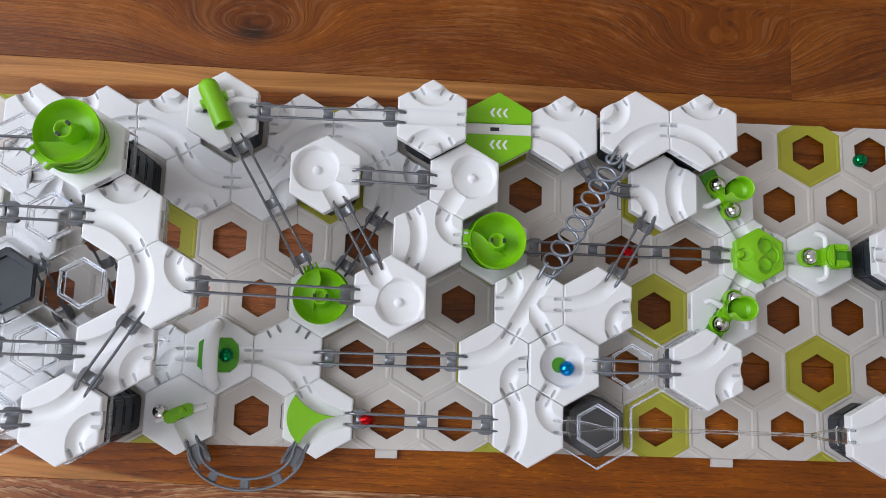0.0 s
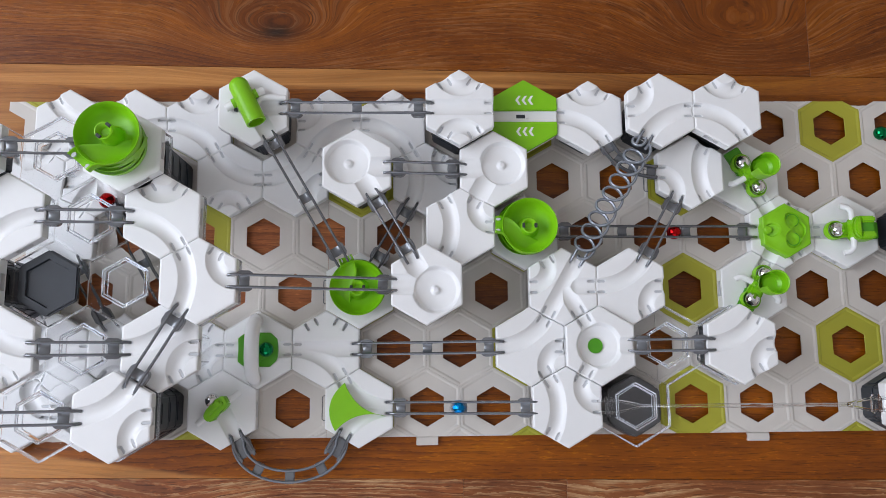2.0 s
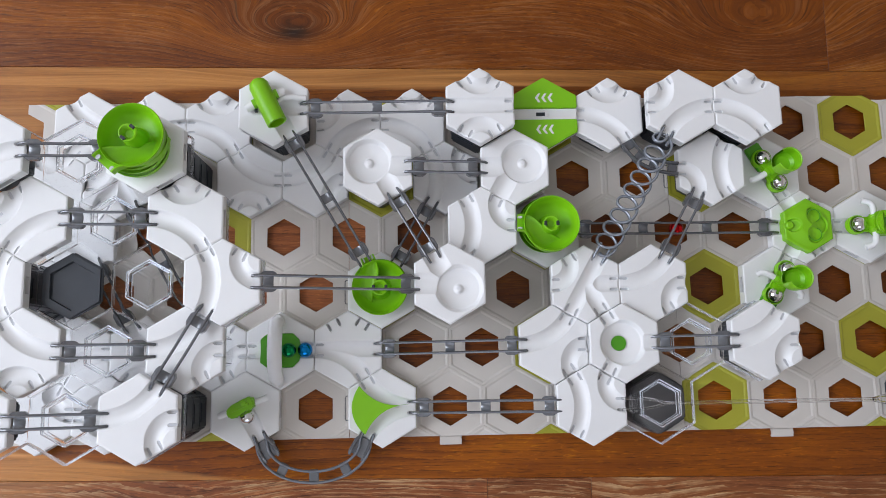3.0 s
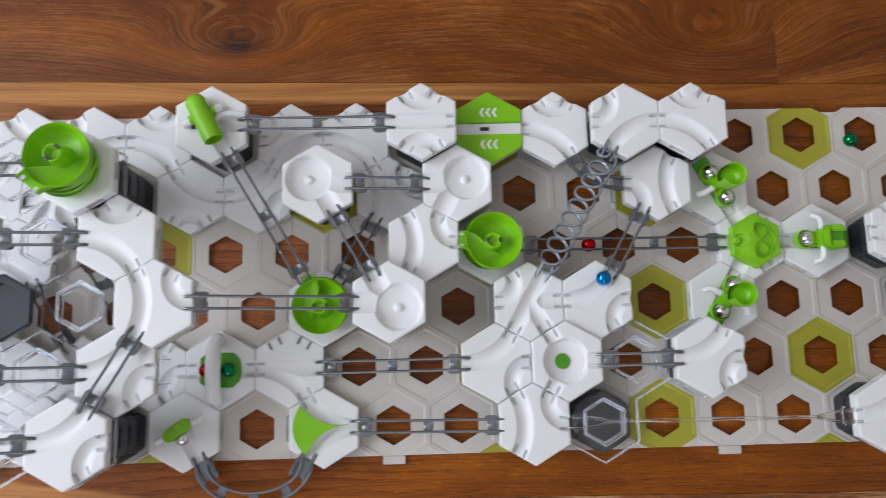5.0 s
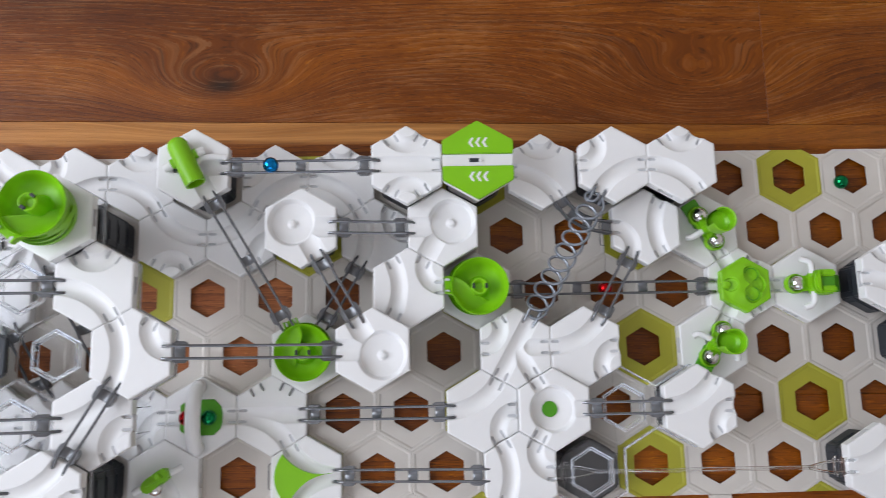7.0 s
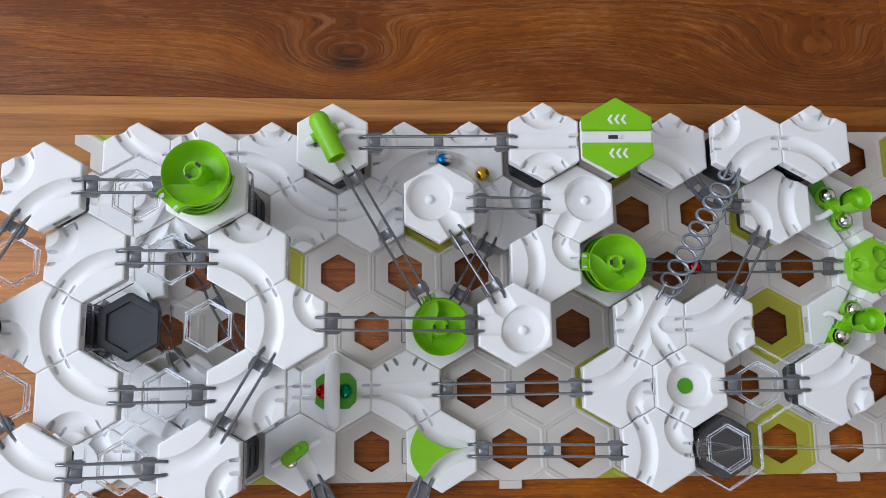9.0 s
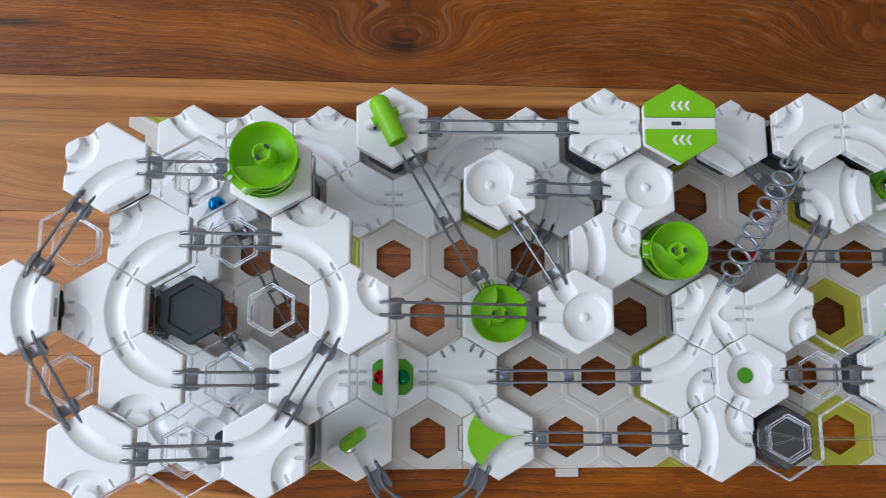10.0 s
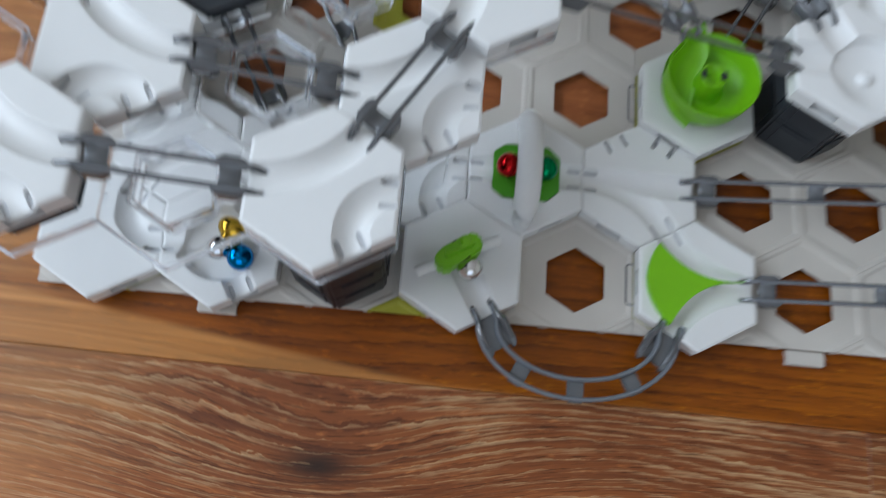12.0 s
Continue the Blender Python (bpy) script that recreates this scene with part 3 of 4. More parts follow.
    me = finish(prism([(x, y * s) for x, y in pts][::s], -0.0040, 0.0012, 0.0005))
    me.materials.append(GREY)
    return me


EAR = {s: ear_mesh(s) for s in (-1, 1)}


def saddle_mesh(w):
    """The dished bridge between the two rods."""
    bm = bmesh.new()
    rows = []
    for k in range(9):
        q = -1 + k / 4
        z = -0.0030 + 0.0026 * q * q
        rows.append([bm.verts.new((x, q * w, h)) for x, h in ((-0.0040, z - 0.0012), (-0.0040, z), (-0.0030, z + 0.0004), (0.0030, z + 0.0004), (0.0040, z), (0.0040, z - 0.0012))])
    for a, b in zip(rows, rows[1:]):
        for i in range(6):
            bm.faces.new((a[i], a[(i + 1) % 6], b[(i + 1) % 6], b[i]))
    bm.faces.new(rows[0])
    bm.faces.new(rows[-1][::-1])
    me = finish(bm)
    me.materials.append(TIE)
    return me


SADDLE, TIE_BAR = saddle_mesh(0.0056), saddle_mesh(0.0048)


def rail(p0, p1, ties=2, mat=None, label="dark grey plastic rail of two rods with end clips", name="rail"):
    a, b = Vector(p0), Vector(p1)
    d = b - a
    L = d.length
    yaw = math.degrees(math.atan2(d.y, d.x))
    pitch = -math.degrees(math.atan2(d.z, math.hypot(d.x, d.y)))
    t = thing(name, label, "rail", Matrix.Translation((a + b) / 2) @ pose(0, 0, 0, 0, pitch, yaw), "rails")
    h = L / 2
    for s in (-1, 1):
        y = 0.0047 * s
        pts = [(-h - 0.0065, y * 0.95, -0.0022), (-h - 0.0035, y, 0.0), (-h + 0.001, y, 0.0012), (-h + 0.008, y, 0.0008), (0, y, 0.0), (h - 0.008, y, 0.0008), (h - 0.001, y, 0.0012), (h + 0.0035, y, 0), (h + 0.0065, y * 0.95, -0.0022)]
        part("rod", sweep(pts, 0.00112, 10), mat or GREY, t)
    pos = [-h + 0.006, h - 0.006] if ties == 2 else [-h + 0.006] + [0.0 + (k - (ties - 3) / 2) * L / (ties - 1) for k in range(ties - 2)] + [h - 0.006]
    for i, x in enumerate(pos):
        e = i in (0, len(pos) - 1)
        clip = part("clip" if e else "tie", SADDLE if e else TIE_BAR, None, t, m=pose(x, 0, 0))
        if e:
            for s in (-1, 1):
                part("ear", EAR[s], None, clip, m=pose(0, s * 0.0058, 0))
    return t


def edge(u, r, a, z):
    x, y = cell(u, r)
    w = way(a) * 0.029
    return x + w.x, y + w.y, z


RAILS = {
    "tube_bridge": (edge(-5, 5, 0, 0.0600), edge(1, 5, 180, 0.0605), 3),
    "cup_bridge": (edge(-2, 4, 0, 0.0550), edge(2, 4, 180, 0.0480), 2),
    "tube_drop": (edge(-5, 5, 300, 0.0575), edge(-2, 2, 120, 0.0440), 3),
    "cup_drop": (edge(-2, 4, 300, 0.055), edge(0, 2, 120, 0.0635), 2),
    "low_cross": (edge(0, 4, 240, 0.0140), edge(-2, 2, 60, 0.0185), 2),
    "ring_to_cup": (edge(-6, 2, 0, 0.0995), edge(0, 2, 180, 0.0635), 2),
    "merge_bridge": (edge(-3, 1, 0, 0.0140), edge(3, 1, 180, 0.0350), 3),
    "fork_bridge": (edge(-2, 0, 0, 0.0150), edge(4, 0, 180, 0.0385), 3),
    "funnel_bridge": (edge(5, 1, 0, 0.0415), edge(9, 1, 180, 0.0510), 2),
    "long_low": (edge(3, 3, 0, 0.0235), edge(11, 3, 180, 0.0165), 4),
    "junction_drop": (edge(8, 4, 240, 0.0350), edge(6, 2, 60, 0.0370), 2),
    "east_drop": (edge(16, 2, 240, 0.0515), edge(14, 0, 60, 0.0515), 2),
    "ring_a": (edge(-12, 4, 0, 0.1175), edge(-8, 4, 180, 0.1140), 2),
    "ring_b": (edge(-11, 3, 0, 0.1045), edge(-7, 3, 180, 0.0995), 2),
    "ring_c": (edge(-11, 1, 0, 0.1050), edge(-7, 1, 180, 0.0910), 2),
    "ring_d": (edge(-12, 0, 0, 0.1145), edge(-8, 0, 180, 0.1030), 2),
    "ring_e": (edge(-12, 4, 240, 0.1175), edge(-14, 2, 60, 0.1195), 2),
    "ring_f": (edge(-14, 2, 300, 0.1195), edge(-12, 0, 120, 0.1145), 2),
    "ring_g": (edge(-6, 2, 240, 0.0995), edge(-8, 0, 60, 0.1030), 2),
    "low_a": (edge(-10, 4, 300, 0.0150), edge(-7, 1, 120, 0.0150), 3),
    "low_b": (edge(-11, 3, 300, 0.0150), edge(-9, 1, 120, 0.0150), 2),
}
for a, b, n in RAILS.values():
    rail(a, b, n)


def bent_rail(points, label, name="bent_rail", tie_at=(), rad=0.0014, half=0.0047, mat=None):
    pts = [Vector(p) for p in points]
    t = tagged(new(name), label, "rail", "rails")
    for s in (-1, 1):
        side = []
        for i, p in enumerate(pts):
            d = pts[min(i + 1, len(pts) - 1)] - pts[max(i - 1, 0)]
            n = Vector((-d.y, d.x, 0)).normalized()
            side.append(p + n * half * s)
        part("rod", sweep(side, rad, 10, flat=1.5), mat or SILVER, t)
    for i in tie_at:
        d = pts[min(i + 1, len(pts) - 1)] - pts[max(i - 1, 0)]
        part("tie", box(-0.004, 0.004, -half - 0.0016, half + 0.0016, -0.0042, -0.0012, 0.0008), TIE, t, m=Matrix.Translation(pts[i]) @ pose(0, 0, 0, 0, 0, math.degrees(math.atan2(d.y, d.x))))
    return t


# half-round rail that hangs over the edge of the base
ax, ay, _ = edge(-6, 0, 300, 0)
bx, by, _ = edge(-2, 0, 240, 0)
arc = []
mx, hw = (ax + bx) / 2, (bx - ax) / 2
for k in range(25):
    a = math.pi + math.pi * k / 24
    arc.append((mx + hw * math.cos(a), ay + 0.0285 * math.sin(a) - 0.002, 0.0150))
arc = [(ax - 0.003, ay + 0.005, 0.0150)] + arc + [(bx + 0.003, by + 0.005, 0.0150)]
bent_rail(arc, "grey plastic half-round rail hanging off the base plate", "curved_rail", (8, 13, 18), 0.0012, 0.0046)
for (px, py), q in (((ax, ay), 300), ((bx, by), 240)):
    w_ = way(q)
    e_ = thing("end_clip", "grey plastic clip holding the half-round rail to its tile", "clip", pose(px + w_.x * 0.0055, py + w_.y * 0.0055, 0.0150, 0, 0, q), "end clips")
    part("bridge", box(-0.0060, 0.0105, -0.0058, 0.0058, -0.0046, -0.0014, 0.0009), TIE, e_)
    for s in (-1, 1):
        part("wing", prism([(x, y * s) for x, y in ((-0.0045, 0.0048), (0.0125, 0.0048), (0.0125, 0.0066), (0.0095, 0.0080), (-0.0025, 0.0080), (-0.0045, 0.0066))][::s], -0.0042, 0.0008, 0.0005), TIE, e_)
    for s in (-1, 1):
        part("jaw", sweep([(-0.0115, 0.0046 * s, -0.0022), (-0.006, 0.0048 * s, 0.0004), (0.0, 0.0062 * s, 0.0010), (0.0085, 0.0064 * s, -0.0005)], 0.0015, 10), GREY, e_)
# bent link from the tile beside the lift
p = Vector(edge(5, 5, 300, 0.0350))
q = Vector(edge(8, 4, 180, 0.0350))
c = Vector((*cell(6, 4), 0.034))
link = [tuple((1 - s) ** 2 * p + 2 * s * (1 - s) * (c + way(150) * 0.004) + s * s * q) for s in [k / 14 for k in range(15)]]
bent_rail(link, "grey plastic bent link rail between two raised tiles", "bent_rail", (1, 5, 9, 13), 0.0016, 0.0047, GREY)

# coiled wire track
p0, p1 = Vector(edge(7, 5, 240, 0.0535)), Vector(edge(4, 2, 60, 0.0385))
ax_ = (p1 - p0)
t_ = ax_.normalized()
n_ = Vector((-t_.y, t_.x, 0)).normalized()
b_ = t_.cross(n_)
coil = tagged(new("coil_track"), "silver-grey coiled plastic wire track slanting between two raised tiles", "coil track")
TURNS = 9.5
pts = []
for k in range(420):
    s = k / 419
    w = 2 * math.pi * TURNS * s
    ease = min(1, s / 0.06, (1 - s) / 0.06)
    pts.append(p0 + ax_ * s + n_ * (0.0092 * ease * math.cos(w)) + t_ * (0.0092 * ease * math.sin(w)) + Vector((0, 0, 0.0045 * ease * math.sin(w + 0.9))))
part("wire", sweep(pts, 0.00125, 8, flat=1.7), SILVER, coil)
for e_, d_ in ((p0, -1), (p1, 1)):
    for s in (-1, 1):
        part("fork", sweep([e_ + n_ * 0.0045 * s + t_ * 0.009 * -d_, e_ + n_ * 0.0046 * s, e_ + n_ * 0.0044 * s + t_ * 0.0055 * d_ + Vector((0, 0, -0.002))], 0.0012, 8), SILVER, coil)

# clear line with clips at both ends
z0, z1 = edge(4, 0, 0, 0.040), edge(14, 0, 180, 0.0515)
line = tagged(new("clear_rail"), "long clear plastic line with clear end clips", "rail", "rails")
a, b = Vector(z0), Vector(z1)
for s in (-1, 1):
    part("strand", sweep([a + Vector((0.03, 0.0008 * s, 0)), (a + b) / 2 + Vector((0, 0.0011 * s, -0.001)), b + Vector((-0.026, 0.0008 * s, 0))], 0.0007, 8), LENS, line).visible_shadow = False
    part("fork", sweep([a + Vector((-0.004, 0.0046 * s, 0)), a + Vector((0.012, 0.0046 * s, 0)), a + Vector((0.022, 0.003 * s, 0)), a + Vector((0.032, 0.0006 * s, 0))], 0.0011, 8), LENS, line).visible_shadow = False
    part("fork", sweep([b + Vector((0.004, 0.0046 * s, 0)), b + Vector((-0.012, 0.0046 * s, 0)), b + Vector((-0.022, 0.003 * s, 0)), b + Vector((-0.032, 0.0006 * s, 0))], 0.0011, 8), LENS, line).visible_shadow = False
for e_, d_ in ((a, 1), (b, -1)):
    c_ = part("clip", box(-0.0042, 0.0042, -0.0080, 0.0080, -0.005, 0.001, 0.0016), LENS, line, m=pose(e_.x + 0.007 * d_, e_.y, e_.z))
    c_.visible_shadow = False


# green spiral bowls
def curve_through(points, n):
    """A smooth line through the points, n + 1 places on it."""
    pts = [Vector((*q, 0)) for q in points]
    out = []
    for k in range(n + 1):
        f = k / n * (len(pts) - 1)
        i = min(int(f), len(pts) - 2)
        s = f - i
        p0, p1, p2, p3 = pts[max(i - 1, 0)], pts[i], pts[i + 1], pts[min(i + 2, len(pts) - 1)]
        out.append(0.5 * ((2 * p1) + (p2 - p0) * s + (2 * p0 - 5 * p1 + 4 * p2 - p3) * s * s + (3 * p1 - p0 - 3 * p2 + p3) * s ** 3))
    return out


def spiral_bowl(u, r, z, rad, levels, lip, label, drop=0.0085, hub=0.0, lipw=0.30, off=(0, 0)):
    x, y = cell(u, r)
    x, y = x + off[0], y + off[1]
    t = thing("spiral_bowl", label, "spiral bowl", pose(x, y, z, 0, 0, lip), "green spiral bowls")
    for k in range(levels):
        zz = -drop * (k + 1)
        rr = rad * (1.0 + 0.012 * k)
        part("level", revolve([(rr * 0.80, zz - 0.0030), (rr * 0.93, zz + 0.001), (rr * 0.985, zz + 0.0052), (rr, zz + 0.0056), (rr * 1.005, zz + 0.005), (rr * 0.96, zz - 0.001), (rr * 0.82, zz - 0.0045), (rr * 0.80, zz - 0.0040)], 64), GREEN, t, m=pose(0.0012 * (k + 1), -0.0008 * (k + 1), 0))
    part("bowl", revolve([(0.0046, -0.0104), (0.010, -0.0106), (rad * 0.55, -0.0098), (rad * 0.72, -0.0080), (rad * 0.84, -0.0050), (rad * 0.92, -0.0008), (rad * 0.955, 0.0034), (rad * 0.985, 0.0042), (rad, 0.0036), (rad * 0.96, -0.003), (rad * 0.78, -0.0105), (0.0046, -0.0128)], 72), GREEN, t)
    core = part("hub", revolve([(0, -0.001 + hub), (0.003, -0.001 + hub), (0.0046, 0.0022 + hub), (0.0058, 0.0034 + hub), (0.0066, 0.0030 + hub), (0.0072, -0.004), (0.0084, -0.0095), (0.0100, -0.0108)], 36), GREEN, t)
    slots_at = 52 if hub else 0
    # solid black boxes imitate the shade inside the hub's holes
    for s in (-1, 1):
        part("hub_slot", box(-0.0012, 0.0012, -0.0020, 0.0020, -0.0006, 0.0022, 0.0003), BLACK, core, "black piece painted as the shade in a slot", pose(0.0052 * s * math.cos(radians(slots_at - lip)), 0.0052 * s * math.sin(radians(slots_at - lip)), 0.0018 + hub, 0, 0, slots_at - lip))
    foot = 0.0195 - z if u > -8 else 0.1105 - z
    part("drum", revolve([(0, foot), (0.0130, foot), (0.0128, -0.0122), (0, -0.0122)], 40), GREEN, t)
    part("collar", revolve([(0.012, foot), (0.0160, foot), (0.0158, foot + 0.002), (0.0125, foot + 0.003)], 40), GREEN, t)
    # outlet tongue: swings out of the bowl into a lip with two slots
    inner = curve_through([(1.22, -lipw), (1.02, -lipw - 0.01), (0.82, 0.01 - lipw), (0.55, -0.18), (0.32, 0.02), (0.02, 0.26), (-0.32, 0.44), (-0.60, 0.55)], 40)
    outer = curve_through([(1.22, lipw), (1.02, lipw + 0.01), (0.86, lipw + 0.10), (0.66, 0.68), (0.35, 0.92), (-0.02, 0.975), (-0.40, 0.89), (-0.70, 0.68)], 40)
    bm = bmesh.new()
    prof = [(0.0, 0.0024), (0.03, 0.0027), (0.07, 0.0016), (0.16, -0.0002), (0.32, -0.0012), (0.5, -0.0014), (0.68, -0.0010), (0.84, 0.0002), (0.93, 0.0020), (0.97, 0.0028), (1.0, 0.0026)]
    top, low = [], []
    for k, (a, b) in enumerate(zip(inner, outer)):
        s = k / 40
        h = 0.0022 - 0.0148 * s ** 1.35
        fade = 1 - 0.7 * s
        row, row2 = [], []
        for f, dz in prof:
            q = (a + (b - a) * f) * rad
            rise = dz * (fade if f < 0.5 else 1.0) + (0.0088 * s * (1 - s) if f > 0.9 else (0.0044 * s * (1 - s) if f > 0.8 else 0))
            row.append(bm.verts.new((q.x, q.y, h + rise)))
            row2.append(bm.verts.new((q.x, q.y, min(h - 0.0022, -0.0005 - 0.012 * s))))
        top.append(row)
        low.append(row2)
    for k in range(40):
        for i in range(len(prof) - 1):
            bm.faces.new((top[k][i], top[k + 1][i], top[k + 1][i + 1], top[k][i + 1]))
            bm.faces.new((low[k][i], low[k][i + 1], low[k + 1][i + 1], low[k + 1][i]))
        bm.faces.new((top[k][0], low[k][0], low[k + 1][0], top[k + 1][0]))
        bm.faces.new((top[k][-1], top[k + 1][-1], low[k + 1][-1], low[k][-1]))
    bm.faces.new(top[0] + low[0][::-1])
    bm.faces.new((top[-1] + low[-1][::-1])[::-1])
    tongue = part("outlet", bm, GREEN, t, "smooth green outlet tongue")
    for s in (-1, 1):
        part("outlet_slot", prism([(rad * (1.13 + 0.085 * math.cos(q) * (1.0)), s * rad * lipw * 0.66 + rad * lipw * 0.15 * math.sin(q)) for q in [2 * math.pi * i / 14 for i in range(14)]], -0.001, 0.0028), SLOT, tongue, "pale slot")
    return t


tile(-2, 2, 0.0195, PLAIN, 0, label="white plastic tile under a green spiral bowl")
spiral_bowl(-2, 2, 0.0385, 0.0233, 1, 112, "lime green plastic spiral bowl low among the rails", 0.009, lipw=0.25)
tile(3, 3, 0.0195, PLAIN, 0, label="white plastic tile under a green spiral bowl")
spiral_bowl(3, 3, 0.0500, 0.0236, 2, 178, "lime green plastic spiral bowl with an outlet lip", 0.0105)
tile(-8, 4, 0.1105, PLAIN, 0, stand=PLATE, label="plain white plastic tile carrying the tall spiral")
spiral_bowl(-8, 4, 0.1400, 0.0238, 3, 229, "tall lime green plastic spiral of stacked bowls", 0.0082, 0.006, 0.42, (0.0012, 0.0024))


# green tube on its tile
tube_tile = tile(-5, 5, 0.0610, tile_mesh((straight(0, 0.004), straight(300, 0.0)), (0,), n=46), 0, name="tube_tile", label="white plastic tile with a lime green slanting tube", group="")
bm = revolve([(0.0, 0.0), (0.004, 0.0004), (0.0068, 0.0024), (0.0084, 0.006), (0.0084, 0.0415), (0.0068, 0.0415), (0.0066, 0.036), (0.0066, 0.012), (0, 0.011)], 36)
part("tube", bm, GREEN, tube_tile, "lime green round tube", Matrix.Translation((-0.0130, 0.0215, 0.0085)) @ way(-64).to_track_quat("Z", "Y").to_matrix().to_4x4())
for s, l in ((1, 0.0085), (-1, 0.0095)):
    d = way(-64 + 90 * s)
    o = Vector((-0.0055, 0.0060, 0.0045))
    part("peg", sweep([o + d * 0.006, o + d * (0.008 + l * 0.6), o + d * (0.008 + l) + Vector((0, 0, -0.001))], 0.0036, 14, flat=0.9), WHITE, tube_tile)
    part("collar", sweep([o + d * 0.006 + Vector((0, 0, 0.001)), o + d * 0.0112 + Vector((0, 0, 0.001))], 0.0040, 14), GREEN, tube_tile)
    # small black box imitates the shaded gap beside the collar
    part("collar_gap", box(-0.0012, 0.0012, -0.0012, 0.0012, 0, 0.003), BLACK, tube_tile, "black piece painted as the shade in a gap", pose(o.x + d.x * 0.0112 + 0.002, o.y + d.y * 0.0112 - 0.004, 0.0005))
part("wall", sweep([(0.0275, 0.0080, 0.0005), (0.016, 0.0085, 0.0022), (0.0075, 0.0070, 0.0030), (0.0035, 0.0015, 0.0028), (0.0070, -0.006, 0.0015)], 0.0026, 12, flat=0.8), WHITE, tube_tile, "rounded white guide wall")


# splitter with its arch
split = tile(-5, 1, 0.0160, PASS, 0, name="splitter_tile", label="white plastic splitter tile with a green pocket under a white arch", group="")
# solid pieces; the pocket's inner shade is put into their darker green
part("pocket", prism([(0.0170, -0.009), (0.0170, 0.009), (0.0110, 0.0148), (-0.0110, 0.0148), (-0.0172, 0.0100), (-0.0160, 0.0), (-0.0172, -0.0100), (-0.0110, -0.0148), (0.0110, -0.0148)], -0.004, -0.0002 + 0.0006, 0.0004), DKGREEN, split, "green hexagonal pocket")
part("pocket_rim", prism([(x * 1.0, y) for x, y in hexagon(0.0100)], -0.003, 0.0012, 0.0004), DKGREEN, split)
pts = [(-0.001, 0.0250 * math.cos(math.pi * k / 24), 0.001 + 0.020 * math.sin(math.pi * k / 24) ** 0.7) for k in range(25)]
part("arch", sweep(pts, 0.0062, 18, flat=0.8), WHITE, split, "smooth white arch")

# fork tile with its green flag
fork = tile(-2, 0, 0.0160, FORK, 0, name="fork_tile", label="white plastic fork tile with a lime green curved flag", group="")


def bow(a, b, k, n=10):
    a, b = Vector(a), Vector(b)
    mid = (a + b) / 2 + Vector((-(b - a).y, (b - a).x)) * k
    return [tuple((1 - s) ** 2 * a + 2 * s * (1 - s) * mid + s * s * b) for s in [i / n for i in range(n)]]


tips = ((-0.0195, 0.0190), (-0.0145, -0.0215), (0.0225, 0.0030))
outline = bow(tips[0], tips[1], -0.42) + bow(tips[1], tips[2], 0.30) + bow(tips[2], tips[0], 0.30)
MOVERS["flag"] = part("flag", prism(outline, -0.001, 0.0035, 0.0002), GREEN, fork, "flat lime green flag with three points")

# ball switch
switch_tile = tile(-6, 0, 0.0165, SHOOT, 300, name="switch_tile", label="white plastic tile under a green swinging switch", group="")
sx, sy = cell(-6, 0)
switch = thing("swing_switch", "lime green swinging switch with white arms on its tile", "switch", pose(sx - 0.003, sy + 0.002, 0.021))
shape = [(-0.0100, -0.0040), (-0.0050, -0.0054), (-0.0035, -0.0036), (0.0035, -0.0044), (0.0090, -0.0028), (0.0100, 0.0022), (0.0060, 0.0052), (0.0040, 0.0034), (-0.0020, 0.0042), (-0.0070, 0.0034), (-0.0108, 0.0010)]
part("paddle", prism([(x * 1.2, y * 1.25) for x, y in shape], -0.001, 0.0095, 0.0012), GREEN, switch)
part("fin", box(-0.0075, 0.0075, -0.0012, 0.0012, 0.008, 0.0125, 0.0005), GREEN, switch)
part("pin", revolve([(0, 0.0130), (0.0018, 0.0128), (0.0026, 0.0118), (0.0026, 0.008)], 20), GREEN, switch, m=pose(0.004, 0.0018, 0))
for s in (-1, 1):
    part("arm", sweep([(0.008 * s, 0, 0.001), (0.0165 * s, -0.001 * s, 0.0), (0.0215 * s, -0.001 * s, -0.001)], 0.0027, 12), WHITE, switch, "white rounded arm")
MOVERS["switch"] = switch

# three-way green dome
dome_tile = tile(11, 3, 0.0160, tile_mesh((straight(0), straight(60), straight(120)), (0, 60, 180, 300), n=46), 0, name="dome_tile", label="white plastic tile with a lime green three-lobed dome", group="")


def dome_top(x, y):
    R = np.hypot(x, y)
    h = 0.0115 - 0.0045 * smooth((R - 0.008) / 0.012)
    near = np.full(x.shape, 1.0)
    for a, rad in LOBES:
        c = way(a) * rad
        near = np.minimum(near, np.hypot(x - 0.0030 - c.x, y - c.y) - 0.0074)
    h = h - 0.0022 * smooth((0.0004 - near) / 0.0008) - 0.0018 * smooth((-0.001 - near) / 0.005)
    d = np.hypot(x + 0.0135, y)
    return h - 0.0024 * smooth((0.0062 - d) / 0.0012)


LOBES = ((80, 0.0084), (280, 0.0084), (0, 0.0062))
me = tile_mesh((), (), dome_top, 46, 0.0212, 0.0)
me.materials.clear()
part("dome", me, GREEN, dome_tile, "", pose(0.001, 0, 0, 0, 0, 0))
for a in (80, 280):
    c_ = way(a) * 0.0084
    turn_ = 1 if a == 80 else -1
    ring_pts = [(0.0040 + c_.x + 0.0056 * math.cos(radians(a + q * turn_)), c_.y + 0.0056 * math.sin(radians(a + q * turn_)), 0.0089) for q in range(-150, 100, 10)]
    # no groove here: a dark green rod imitates its shade
    part("lobe_gap", sweep(ring_pts, 0.0005, 6), DKGREEN, dome_tile, "dark green line painted as the shade in a gap")
part("knob", revolve([(0, 0.0105), (0.0025, 0.0103), (0.0036, 0.0090), (0.0040, 0.0040)], 24), GREEN, dome_tile, m=pose(-0.0165, 0.0, 0))


